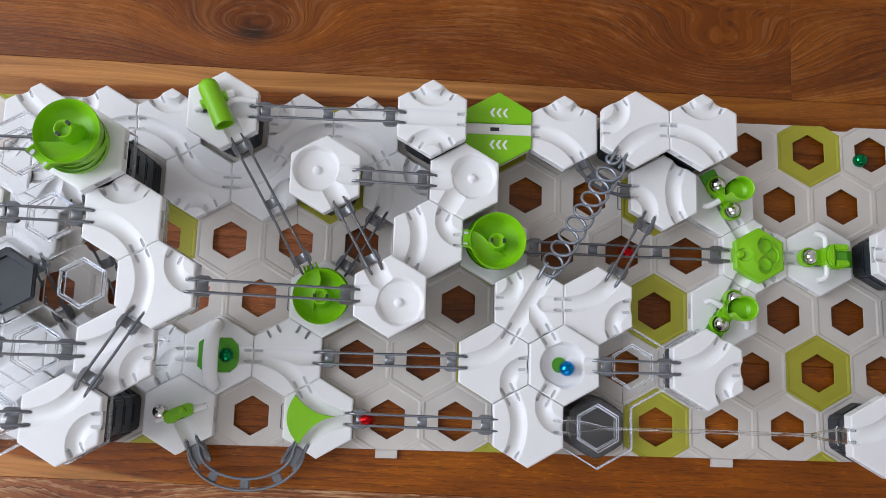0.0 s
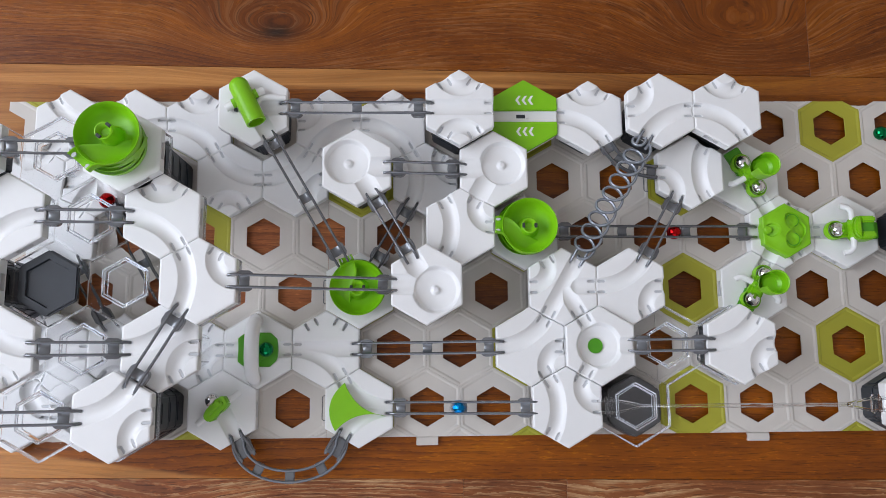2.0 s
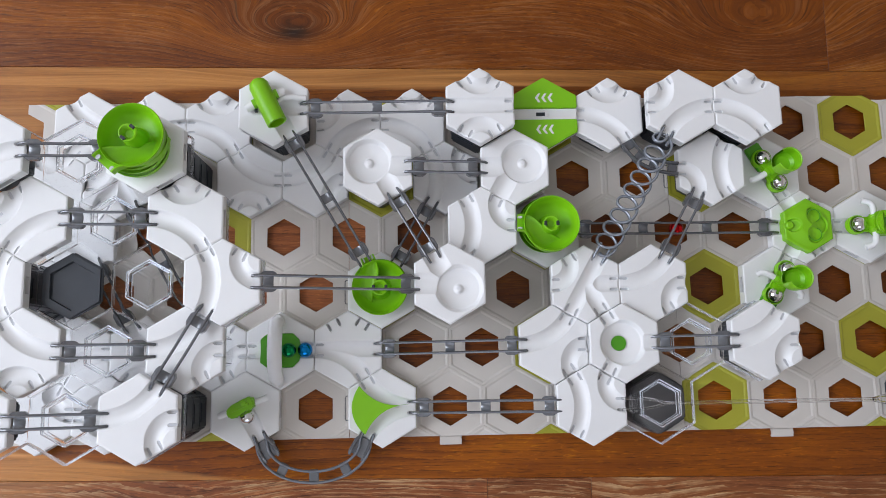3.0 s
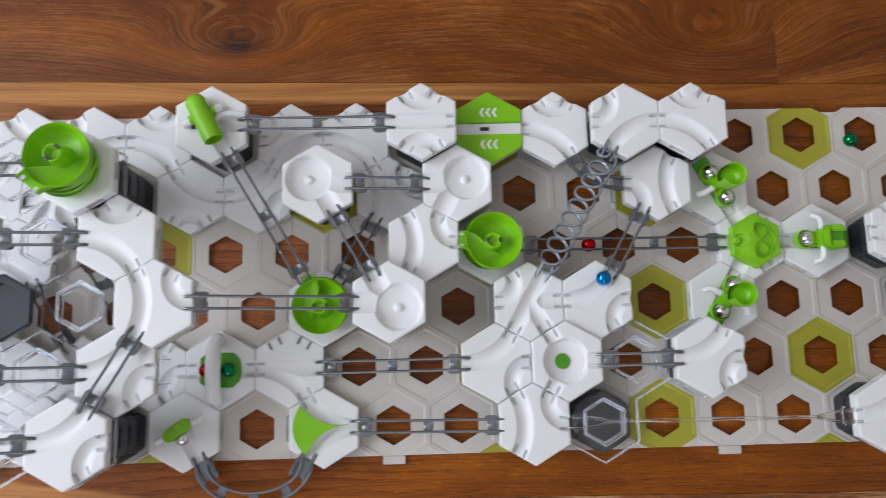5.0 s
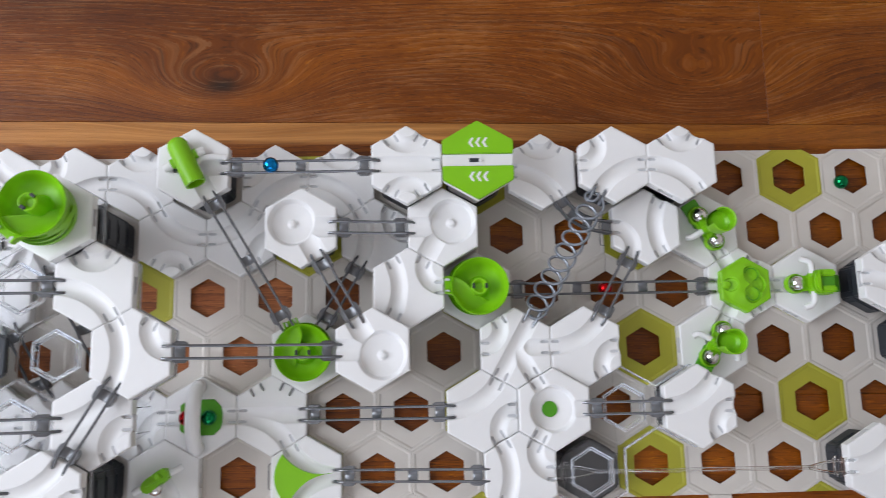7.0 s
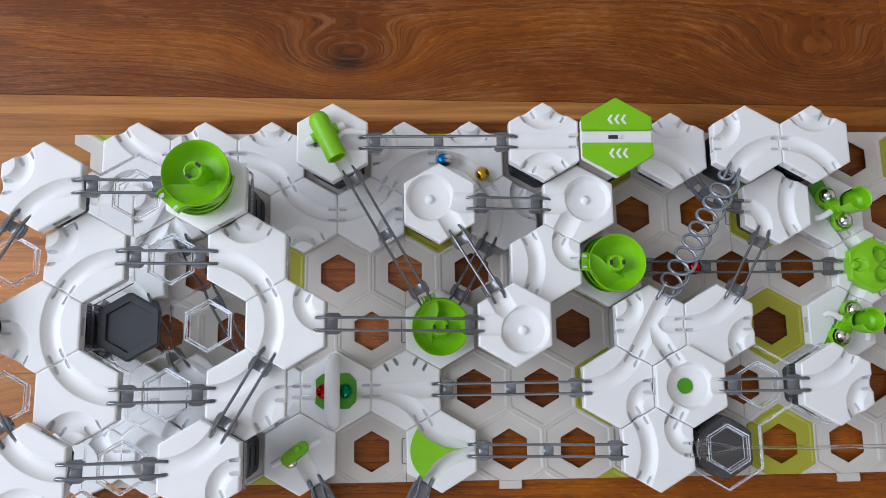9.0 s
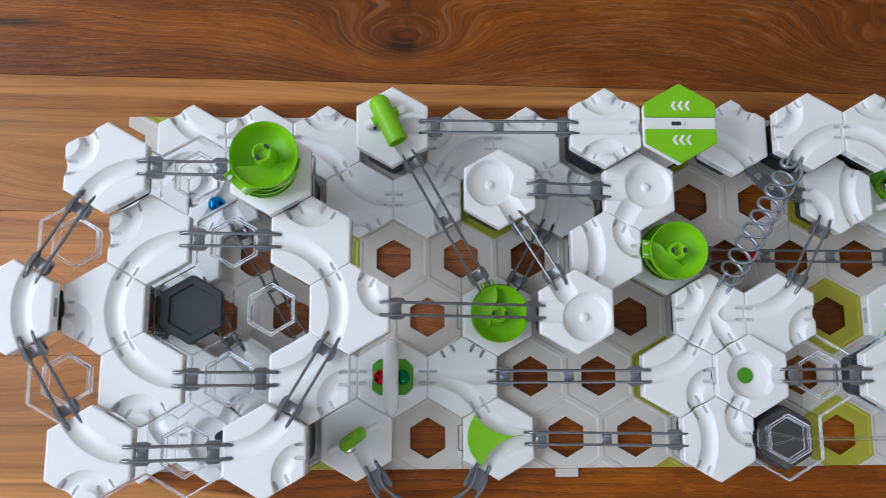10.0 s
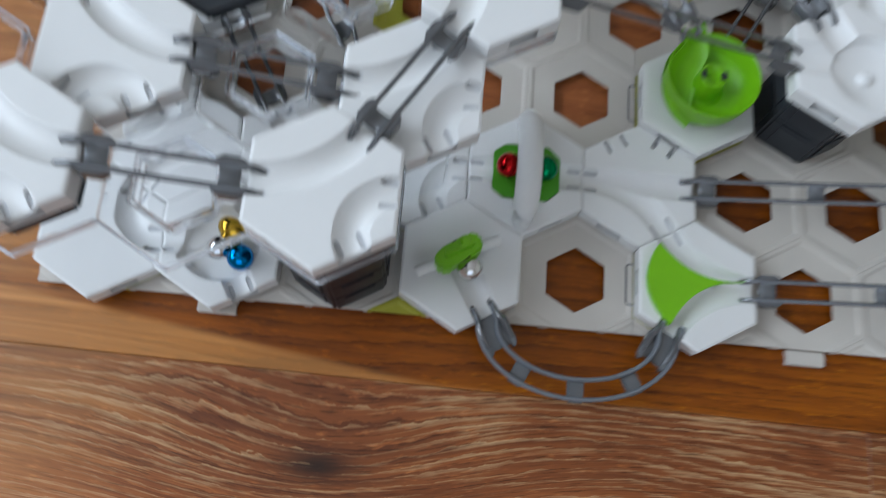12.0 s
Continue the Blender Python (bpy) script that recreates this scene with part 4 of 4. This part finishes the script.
# ball shooters: a seesaw between two ball rests with a tall catching cup
def shooter(u, r, aim, label, loaded, drop, bend, capped=False):
    tile(u, r, 0.0160, SHOOT, aim, name="shooter_tile", label="white plastic tile carrying a lime green ball shooter", group="shooter tiles")
    x, y = cell(u, r)
    s = thing("ball_shooter", label, "ball shooter", pose(x, y, 0.0164, 0, 0, aim), "ball shooters")
    part("foot", box(-0.0275, -0.004, -0.0075, 0.0075, -0.0002, 0.0034, 0.0008), DKGREEN, s, "darker green foot")
    part("beam", box(-0.011, 0.011, -0.0066, 0.0066, 0.0015, 0.0095, 0.0022), GREEN, s)
    for k in (-1, 1):
        part("rest", revolve([(0.0055, 0.0005), (0.0082, 0.0005), (0.0086, 0.0060), (0.0080, 0.0078), (0.0072, 0.0074), (0.0068, 0.0040)], 36), GREEN, s, m=pose(0.0128 * k, 0, 0))
        part("arm", sweep([(0.000, 0.004 * k, 0.0110), (0.000, 0.0120 * k, 0.0112), (0.0005 * bend, 0.0165 * k, 0.0110), (0.003 * bend, 0.0195 * k, 0.0100), (0.0085 * bend, 0.0210 * k, 0.0085)], 0.0027, 14), WHITE, s, "white bent arm")
        part("socket", sweep([(0, 0.0045 * k, 0.0110), (0, 0.0078 * k, 0.0111)], 0.0034, 16), GREEN, s)
    part("post", box(-0.0042, 0.0042, -0.0040, 0.0040, 0.006, 0.043 - drop, 0.0012), GREEN, s)
    if capped:
        # a round-nosed head with a slit across its top
        nose = [(-0.0150, -0.0105), (-0.0020, -0.0105)] + [(-0.0020 + 0.0062 * math.sin(math.pi * k / 10), -0.0105 * math.cos(math.pi * k / 10)) for k in range(1, 10)] + [(-0.0020, 0.0105), (-0.0150, 0.0105)]
        part("head", prism(nose, 0.0050, 0.0190, 0.0018), GREEN, s)
        part("brow", prism([(x * 0.96 - 0.0003, y * 0.93) for x, y in nose[1:-1]], 0.0188, 0.0228, 0.0014), GREEN, s)
        for k in (-1, 1):
            part("cheek", box(-0.0146, -0.0018, 0.0040 if k > 0 else -0.0098, 0.0098 if k > 0 else -0.0040, 0.0188, 0.0228, 0.0014), GREEN, s)
        # the slit's shade is put into its floor as darker green
        part("slit", box(-0.0140, -0.0020, -0.0039, 0.0039, 0.0186, 0.0195, 0.0002), DKGREEN, s, "shaded green slit floor")
    else:
        shell = revolve([(0, 0.0405), (0.0070, 0.0405), (0.0092, 0.0425), (0.0100, 0.046), (0.0104, 0.0595), (0.0098, 0.0602), (0.0090, 0.0595), (0.0086, 0.048), (0.006, 0.0455), (0, 0.045)], 40)
        gone = [f for f in shell.faces if f.calc_center_median().z > 0.047 and abs(math.atan2(f.calc_center_median().y, f.calc_center_median().x)) < 0.62]
        bmesh.ops.delete(shell, geom=gone, context="FACES")
        part("cup", shell, GREEN, s, "round green catching cup with a cut-out", pose(0, 0, -drop, 0, 0, -aim + 165))
    for j in range(loaded):
        p = s.matrix_basis @ Vector((0.0128 - 0.0256 * j, 0.0, 0.0082))
        marble(f"steel_{u}_{r}_{j}", CHROME, "polished steel marble resting in a green shooter", *p)


shooter(13, 3, 180, "lime green ball shooter with a slit head and two white arms", 1, 0.026, 1.0, True)
shooter(10, 4, 300, "lime green ball shooter with white arms and two steel balls", 2, 0.014, -0.3)
shooter(10, 2, 60, "lime green ball shooter with white arms and two steel balls", 2, 0.014, -0.5)

# lift tile
lx, ly = cell(3, 5)
tower(3, 5, BASE, 0.026)
lift = thing("lift_tile", "lime green and white lift tile with white arrows", "lift tile", pose(lx, ly, 0.040))
half = [(-0.0289, 0.0052), (0.0289, 0.0052), (0.0289, 0.0165), (0.0, 0.0332), (-0.0289, 0.0165)]
for s in (-1, 1):
    wing = part("wing", prism([(x, y * s) for x, y in half][::s], -0.003, 0.0, 0.0006), GREEN, lift, "lime green wing")
    for k in range(3):
        x = -0.0065 + 0.0055 * k
        c_ = [(0.0015, 0.004), (0.0036, 0.004), (0.0012, 0.0), (0.0036, -0.004), (0.0015, -0.004), (-0.0012, 0.0)]
        part("arrow", prism([(x + a_, 0.0143 * s + b_) for a_, b_ in c_], -0.0004, 0.0003), WHITE, wing, "white chevron arrow")
part("underbody", prism([(x, y) for x, y in hexagon(0.0283)], -0.0105, -0.0032, 0.0006), WHITE, lift)
part("channel", box(-0.0288, 0.0288, -0.0051, 0.0051, -0.006, -0.0022, 0.0004), WHITE, lift)
# no opening is cut: a black block imitates its shade
part("trigger_slot", box(-0.007, 0.001, -0.0016, 0.0016, -0.003, -0.0018), BLACK, lift, "black piece painted as the shade in a slot")
part("trigger", box(0.0008, 0.0035, -0.0019, 0.0019, -0.003, -0.0008, 0.0005), WHITE, lift)
for s in (-1, 1):
    part("leg", box(-0.003, 0.003, -0.003, 0.003, -0.012, -0.009, 0.001), WHITE, lift, m=pose(0.012 * s, -0.014, 0))
MOVERS["lift"] = lift
shaft = thing("lift_housing", "white plastic housing of the lift between two tiles", "lift housing", pose(lx, ly, 0.026))
part("guide", prism(hexagon(0.0225), 0, 0.0034, 0.001), WHITE, shaft)
part("post", revolve([(0, 0.003), (0.006, 0.003), (0.006, 0.0), (0, 0.0)], 24), WHITE, shaft)

# ---- marbles ----
marble("blue", BLUE, "blue metallic marble rolling along the track", 0, 0, 0.1)
marble("red", RED, "red metallic marble on the long low rail", 0, 0, 0.1)
marble("runner", RED, "red metallic marble running round the low track", 0, 0, 0.1)
marble("gold", GOLD, "gold metallic marble rolling with the blue one", 0, 0, 0.1)
marble("steel", CHROME, "polished steel marble rolling with the gold one", 0, 0, 0.1)
marble("waiting", CHROME, "polished steel marble at the swinging switch", 0, 0, 0.1)
gx, gy = cell(-5, 1)
marble("pocket", DEEPGREEN, "green metallic marble in the splitter pocket", gx + 0.0085, gy, 0.0235)
marble("spare", DEEPGREEN, "green metallic marble in a hole of the base", 0.424, 0.245, BALL)


# ---- base plates, cell by cell ----
def cell_mesh(cut):
    """One cell of the base: raised rim, sunk face, hexagon hole. cut: planes (point, normal) that trim it."""
    bm = bmesh.new()
    rows = []
    for ap, z in ((0.02897, 0.0), (0.02897, BASE - 0.0002), (0.0288, BASE), (0.0272, BASE), (0.0256, BASE - 0.0007), (0.0148, BASE - 0.0007), (0.0146, BASE - 0.0009), (0.0148, BASE - 0.0020), (0.0277, BASE - 0.0020), (0.0282, 0.0)):
        rows.append([bm.verts.new((x, y, z)) for x, y in hexagon(ap)])
    for a, b in zip(rows, rows[1:] + rows[:1]):
        for k in range(6):
            bm.faces.new((a[k], a[(k + 1) % 6], b[(k + 1) % 6], b[k]))
    for co, no in cut:
        res = bmesh.ops.bisect_plane(bm, geom=list(bm.verts) + list(bm.edges) + list(bm.faces), plane_co=co, plane_no=no, clear_outer=True)
        edges = [g for g in res["geom_cut"] if isinstance(g, bmesh.types.BMEdge)]
        if edges:
            bmesh.ops.edgenet_fill(bm, edges=edges)
    return finish(bm, angle=20)


def base_plates():
    kinds = {}
    y0, y1 = -H / 2, 5.5 * H
    for left in (-13, -3, 7):
        plate = tagged(new("base_plate"), "light grey plastic base plate of hexagon cells with some olive cells", "base plate", "base plates")
        xl, xr = left * P / 2 + 0.0002, (left + 10) * P / 2 - 0.0002
        for r in range(-1, 7):
            for u in range(left - 1, left + 12):
                if (u - r) % 2:
                    continue
                x, y = cell(u, r)
                if x < xl - 0.0285 or x > xr + 0.0285:
                    continue
                cut, key = [], []
                if x - 0.0289 < xl:
                    cut.append(((xl - x, 0, 0), (-1, 0, 0)))
                if x + 0.0289 > xr:
                    cut.append(((xr - x, 0, 0), (1, 0, 0)))
                if r <= 0:
                    cut.append(((0, y0 - y, 0), (0, -1, 0)))
                if r >= 5:
                    # a shallow notch for the next plate's tab lies in the north edge
                    cut.append(((0, y1 - y - (0.0042 if r == 6 and u == left + 7 else 0), 0), (0, 1, 0)))
                key = tuple((round(c[0][0], 4), round(c[0][1], 4), c[1]) for c in cut) + ((u % 10 == 3 and r % 2 == 1) or (u % 10 == 8 and r % 2 == 0),)
                if key not in kinds:
                    me = cell_mesh(cut)
                    me.materials.append(OLIVE if key[-1] else BASEGREY)
                    kinds[key] = me
                if len(kinds[key].polygons):
                    part("cell", kinds[key], None, plate, "olive cell" if key[-1] else "", pose(x, y, 0))
        # puzzle tabs and clips of the plate
        tx = (left + 3) * P / 2
        part("tab", prism([(tx - 0.0098, y0 - 0.0075), (tx + 0.0098, y0 - 0.0075), (tx + 0.0088, y0 - 0.004), (tx + 0.0098, y0 - 0.0002), (tx - 0.0098, y0 - 0.0002), (tx - 0.0088, y0 - 0.004)], 0, 0.0036, 0.0006), BASEGREY, plate)
        for k in range(3):
            part("latch", sweep([(xl, 2 * k * H - 0.0105, BASE), (xl - 0.0030, 2 * k * H - 0.0103, BASE), (xl - 0.0038, 2 * k * H - 0.0093, BASE), (xl - 0.0038, 2 * k * H + 0.0093, BASE), (xl - 0.0030, 2 * k * H + 0.0103, BASE), (xl, 2 * k * H + 0.0105, BASE)], 0.00035, 6), TIE, plate, "dark outline of a plate latch")


base_plates()


# ---- what moves ----
def motions():
    def on(u, r, a=None, d=0.0, z=0.0):
        x, y = cell(u, r)
        w = way(a) * d if a is not None else Vector((0, 0, 0))
        return x + w.x, y + w.y, z

    def along(name, s, lift=None):
        lift = lift if lift is not None else (-0.0036 if name in ("long_low", "fork_bridge", "merge_bridge") else 0.0052)
        a, b = Vector(RAILS[name][0]), Vector(RAILS[name][1])
        p = a + (b - a) * s
        return p.x, p.y, p.z + lift

    def roll(key, rows):
        ob = MOVERS[key]
        walk(ob, [(t, pose(*p)) for t, p in rows])

    IN = 0.0023
    fu = on(5, 1)
    blue = []
    swirl = ((5.4, -2.7), (-5.4, -3.6), (1.0, 6.3), (2.2, -6.0), (0.0, 4.5), (3.6, -3.6), (3.6, 3.2), (-1.4, 1.8), (0.5, -2.2), (2.7, -1.8), (0.2, 0.4), (0.0, 1.0), (1.8, 0.0), (1.4, 0.8), (0.0, -1.0))
    for k, (dx, dy) in enumerate(swirl):
        blue.append((0.1 * k, (fu[0] - 0.003 + dx / 1000, fu[1] + dy / 1000, 0.0405 - 0.0001 * k if k < 14 else 0.033)))
    blue += [(1.5, (fu[0] - 0.003, fu[1], 0.024)), (1.6, (fu[0] - 0.012, fu[1] - 0.012, 0.026)), (1.7, on(4, 0, 120, 0.004, 0.0385)),
             (1.8, along("fork_bridge", 0.95)), (2.0, along("fork_bridge", 0.48)), (2.1, along("fork_bridge", 0.12)), (2.2, on(-2, 0, 30, 0.004, 0.0185)),
             (2.3, on(-2, 0, 120, 0.024, 0.0185)), (2.4, on(-3, 1, 300, 0.010, 0.0185)), (2.5, on(-3, 1, 180, 0.024, 0.0185)), (2.6, on(-5, 1, 0, 0.024, 0.0205)), (2.7, on(-5, 1, 0, 0.0215, 0.0205)),
             (3.2, on(-5, 1, 0, 0.0235, 0.0205)), (3.6, on(-3, 1, 0, 0.004, 0.0185)), (4.0, along("merge_bridge", 0.35)), (4.3, along("merge_bridge", 0.88)), (4.4, on(3, 1, 150, 0.010, 0.0385)), (4.5, on(3, 1, 60, 0.022, 0.0385)), (4.6, on(4, 2, 230, 0.012, 0.043)),
             (4.8, on(4, 2, 0, 0.020, 0.043)), (4.9, on(6, 2, 170, 0.014, 0.043)), (5.0, on(6, 2, 75, 0.018, 0.043)), (5.1, along("junction_drop", 0.65)), (5.2, along("junction_drop", 0.2)), (5.3, on(8, 4, 215, 0.020, 0.0395)), (5.4, on(8, 4, 180, 0.026, 0.0385)),
             (5.5, on(6, 4, 60, 0.007, 0.041)), (5.6, on(6, 4, 120, 0.020, 0.041)), (5.7, on(5, 5, 285, 0.012, 0.0385)), (5.8, on(5, 5, 195, 0.012, 0.0385)), (5.9, on(5, 5, 180, 0.027, 0.041)), (6.0, on(3, 5, 0, 0.014, 0.0435)), (6.1, on(3, 5, 0, 0.004, 0.0445)),
             (6.2, on(3, 5, 180, 0.003, 0.0745)), (6.3, on(3, 5, 180, 0.022, 0.0745)), (6.4, on(1, 5, 0, 0.020, 0.0640)), (6.5, on(1, 5, 0, 0.006, 0.0640)), (6.6, on(1, 5, 180, 0.012, 0.0640)), (6.8, along("tube_bridge", 0.70)), (7.0, along("tube_bridge", 0.30)), (7.2, on(-5, 5, 0, 0.012, 0.068)), (7.3, on(-5, 5, 300, 0.006, 0.067)), (7.4, on(-5, 5, 300, 0.014, 0.066)),
             (7.5, on(-5, 5, 300, 0.025, 0.066)), (7.6, along("tube_drop", 0.19)), (7.7, along("tube_drop", 0.37)), (7.95, along("tube_drop", 0.97)), (8.1, on(-2, 2, 200, 0.012, 0.036)), (8.3, on(-2, 2, 30, 0.008, 0.034)), (8.45, along("low_cross", 0.9)), (8.7, along("low_cross", 0.1)), (8.85, on(0, 4, 150, 0.012, 0.0185)), (8.95, on(-1, 5, 240, 0.004, 0.0185)), (9.05, on(-3, 5, 340, 0.014, 0.0185)), (9.15, on(-3, 5, 240, 0.024, 0.0185)), (9.25, on(-4, 4, 120, 0.010, 0.0185)),
             (9.3, on(-6, 4, 0, 0.022, 0.0185)), (9.4, on(-6, 4, 20, 0.006, 0.0185)), (9.5, on(-6, 4, 122, 0.020, 0.0185)), (9.6, on(-7, 5, 260, 0.010, 0.0185)), (9.7, on(-7, 5, 190, 0.020, 0.0185)), (9.85, on(-9, 5, 270, 0.012, 0.0185)), (10.0, (-0.295, 0.196, 0.0185)), (10.15, on(-10, 4, 250, 0.016, 0.0185)), (10.3, on(-10.5, 2.45, z=0.0185)), (10.4, on(-11.4, 2.0, z=0.0185)), (10.6, on(-12, 1.5, z=0.0185)), (10.8, on(-11.7, 0.6, z=0.0185)),
             (10.9, on(-11.3, 0.2, z=0.0195)), (11.0, on(-10.75, 0.08, z=0.0195)), (11.1, on(-10, 0, 160, 0.013, 0.0195)), (11.2, on(-10, 0, 270, 0.012, 0.0195)), (11.3, on(-10, 0, 10, 0.012, 0.0195)), (11.4, on(-10, 0, 120, 0.010, 0.019)), (11.5, (-0.292, -0.008, 0.019)), (11.7, (-0.281, -0.002, 0.019)), (11.85, (-0.279, -0.006, 0.019)), (12.0, (-0.279, -0.008, 0.019))]
    roll("blue", blue)

    def shift(p, dx, dy):
        return p[0] + dx, p[1] + dy, p[2]
    gold = [(0.0, on(-5, 5, 120, 0.016, 0.0660)), (7.35, on(-5, 5, 120, 0.016, 0.0660)), (7.5, on(-5, 5, 300, 0.002, 0.066)), (7.6, on(-5, 5, 300, 0.0225, 0.066)), (7.7, along("tube_drop", 0.11)), (8.05, along("tube_drop", 0.97)), (8.2, on(-2, 2, 200, 0.012, 0.036)), (8.4, on(-2, 2, 30, 0.008, 0.034)), (8.55, along("low_cross", 0.9)), (8.78, along("low_cross", 0.1)), (8.9, on(0, 4, 150, 0.012, 0.0185)), (9.05, on(-1, 5, 240, 0.010, 0.0185)), (9.17, on(-3, 5, 330, 0.018, 0.0185)),
            (9.3, on(-4, 4, 180, 0.010, 0.0185)), (9.4, on(-6, 4, 0, 0.028, 0.0185)), (9.5, on(-6, 4, 350, 0.008, 0.0185)), (9.6, on(-6, 4, 120, 0.014, 0.0185)), (9.7, on(-7, 5, 255, 0.012, 0.0185)), (9.85, on(-7, 5, 185, 0.024, 0.0185)), (10.05, on(-9, 5, 265, 0.016, 0.0185)), (10.2, on(-10, 4, z=0.0185)), (10.3, on(-10.1, 3.6, z=0.0185)), (10.4, on(-10.7, 2.9, z=0.0185)), (10.5, on(-11.5, 2.3, z=0.0185)), (10.8, on(-12, 1.5, z=0.0185)), (11.1, on(-11.8, 0.7, z=0.0185)), (11.35, on(-11.3, 0.25, z=0.0195)), (11.5, (-0.313, 0.004, 0.0195)), (11.6, (-0.301, -0.003, 0.0195)), (11.7, (-0.294, -0.005, 0.019)), (11.85, (-0.289, 0.002, 0.019)), (12.0, (-0.286, 0.006, 0.019))]
    roll("gold", gold)
    steel = [(0.0, on(-5, 5, 120, 0.003, 0.0660)), (7.35, on(-5, 5, 120, 0.003, 0.0660)), (7.5, on(-5, 5, 300, 0.013, 0.066)), (7.6, along("tube_drop", 0.07)), (7.7, along("tube_drop", 0.24)), (8.0, along("tube_drop", 0.97)), (8.15, on(-2, 2, 200, 0.013, 0.036)), (8.35, on(-2, 2, 40, 0.009, 0.034)), (8.5, along("low_cross", 0.9)), (8.72, along("low_cross", 0.1)), (8.85, on(0, 4, 125, 0.020, 0.0185)), (9.0, on(-1, 5, 190, 0.020, 0.0185)), (9.15, on(-3, 5, 260, 0.017, 0.0185)),
             (9.3, on(-4, 4, 180, 0.024, 0.0185)), (9.4, on(-6, 4, 0, 0.016, 0.0185)), (9.5, on(-6, 4, 100, 0.010, 0.0185)), (9.6, on(-6, 4, 120, 0.027, 0.0185)), (9.7, on(-7, 5, 215, 0.014, 0.0185)), (9.85, on(-9, 5, 0, 0.020, 0.0185)), (10.05, on(-9.7, 4.5, z=0.0185)), (10.2, on(-10.3, 3.2, z=0.0185)), (10.35, on(-11.2, 2.2, z=0.0185)), (10.5, on(-11.9, 1.7, z=0.0185)), (10.8, on(-11.8, 0.8, z=0.0185)), (10.95, on(-11.3, 0.2, z=0.0195)), (11.1, on(-10.5, 0.1, z=0.0195)), (11.25, on(-10, 0, 200, 0.012, 0.0195)), (11.4, on(-10, 0, 320, 0.012, 0.0195)), (11.5, (-0.280, 0.002, 0.019)), (11.7, (-0.287, 0.009, 0.019)), (11.85, (-0.296, 0.003, 0.019)), (12.0, (-0.290, -0.004, 0.019))]
    roll("steel", steel)
    red = [(t, along("long_low", s)) for t, s in ((0.0, 0.505), (0.2, 0.37), (0.4, 0.245), (0.6, 0.17), (0.8, 0.155), (1.0, 0.20), (1.2, 0.31), (1.5, 0.46), (1.8, 0.56), (2.0, 0.605), (2.3, 0.65), (2.5, 0.645), (2.7, 0.61), (3.2, 0.42), (3.6, 0.27), (4.0, 0.19), (4.3, 0.165), (4.5, 0.18), (4.7, 0.225), (5.0, 0.33), (5.3, 0.43), (5.5, 0.455), (6.0, 0.47), (6.5, 0.49), (7.0, 0.475), (7.5, 0.47), (8.5, 0.33), (9.3, 0.24), (9.5, 0.225), (10.0, 0.25), (10.5, 0.29), (11.0, 0.30), (11.3, 0.305), (12.0, 0.30))]
    roll("red", red)
    A = [Vector(q) for q in arc]

    def on_arc(s):
        f = s * (len(A) - 1)
        i = min(int(f), len(A) - 2)
        q = A[i] + (A[i + 1] - A[i]) * (f - i)
        return q.x, q.y, q.z + 0.0045
    runner = [(0.0, along("fork_bridge", 0.10)), (0.1, on(-2, 0, 300, 0.010, 0.0185)), (0.2, on_arc(0.97)), (0.3, on_arc(0.78)), (0.4, on_arc(0.55)), (0.5, on_arc(0.36)), (0.6, on_arc(0.2)), (0.7, on_arc(0.06)), (0.8, on(-6, 0, 300, 0.020, 0.0205)), (0.9, on(-6, 0, 120, 0.018, 0.0205)), (1.0, on(-7, 1, 300, 0.004, 0.0185)), (1.2, on(-8, 2, 300, 0.012, 0.012)), (1.5, on(-9, 3, 110, 0.012, 0.0215)), (2.0, on(-10, 4, 300, 0.024, 0.0215)), (2.2, on(-9, 3, 120, 0.008, 0.0215)), (2.5, on(-8, 2, 200, 0.008, 0.0215)), (2.7, on(-8, 2, 300, 0.006, 0.0215)), (3.0, on(-7, 1, 120, 0.018, 0.021)), (3.4, on(-5, 1, 180, 0.026, 0.0225)), (3.6, on(-5, 1, 180, 0.0095, 0.0235)), (12.0, on(-5, 1, 180, 0.0095, 0.0235))]
    roll("runner", runner)
    w0, w1, w2 = (sx - 0.0125, sy + 0.0025, 0.0245), (sx - 0.006, sy - 0.0045, 0.0235), (sx + 0.004, sy - 0.004, 0.0235)
    roll("waiting", [(0.0, w0), (0.8, w0), (0.95, w1), (1.2, (sx + 0.002, sy + 0.004, 0.0225)), (1.7, (sx - 0.006, sy + 0.008, 0.0235)), (2.05, (sx - 0.006, sy + 0.008, 0.0235)), (2.2, w2), (2.5, w2), (9.5, w1), (12.0, w2)])
    sw = MOVERS["switch"]

    def turn(a, dx=0.0, dy=0.0):
        return pose(sx + dx, sy + dy, 0.0225, 0, 0, a)
    walk(sw, [(0.0, turn(20, 0.004, 0.002)), (0.8, turn(20, 0.004, 0.002)), (1.0, turn(-20, 0.0, 0.004)), (1.3, turn(25, -0.002, 0.004)), (1.6, turn(-15, -0.001, 0.004)), (2.0, turn(40, -0.001, 0.002)), (2.5, turn(22, 0.0, 0.004)), (4.5, turn(30, -0.002, 0.003)), (12.0, turn(30, -0.002, 0.002))])
    near, far = pose(0.0005, -0.0026, 0, 0, 0, -18), pose(0, 0, 0)
    walk(MOVERS["flag"], [(0.0, far), (0.05, far), (0.2, near), (2.2, near), (2.35, far), (12.0, far)])
    low, high = pose(lx, ly, 0.0385), pose(lx, ly, 0.0735)
    walk(MOVERS["lift"], [(0.0, low), (6.08, low), (6.12, low), (6.2, high), (6.25, high), (12.0, high)])


motions()
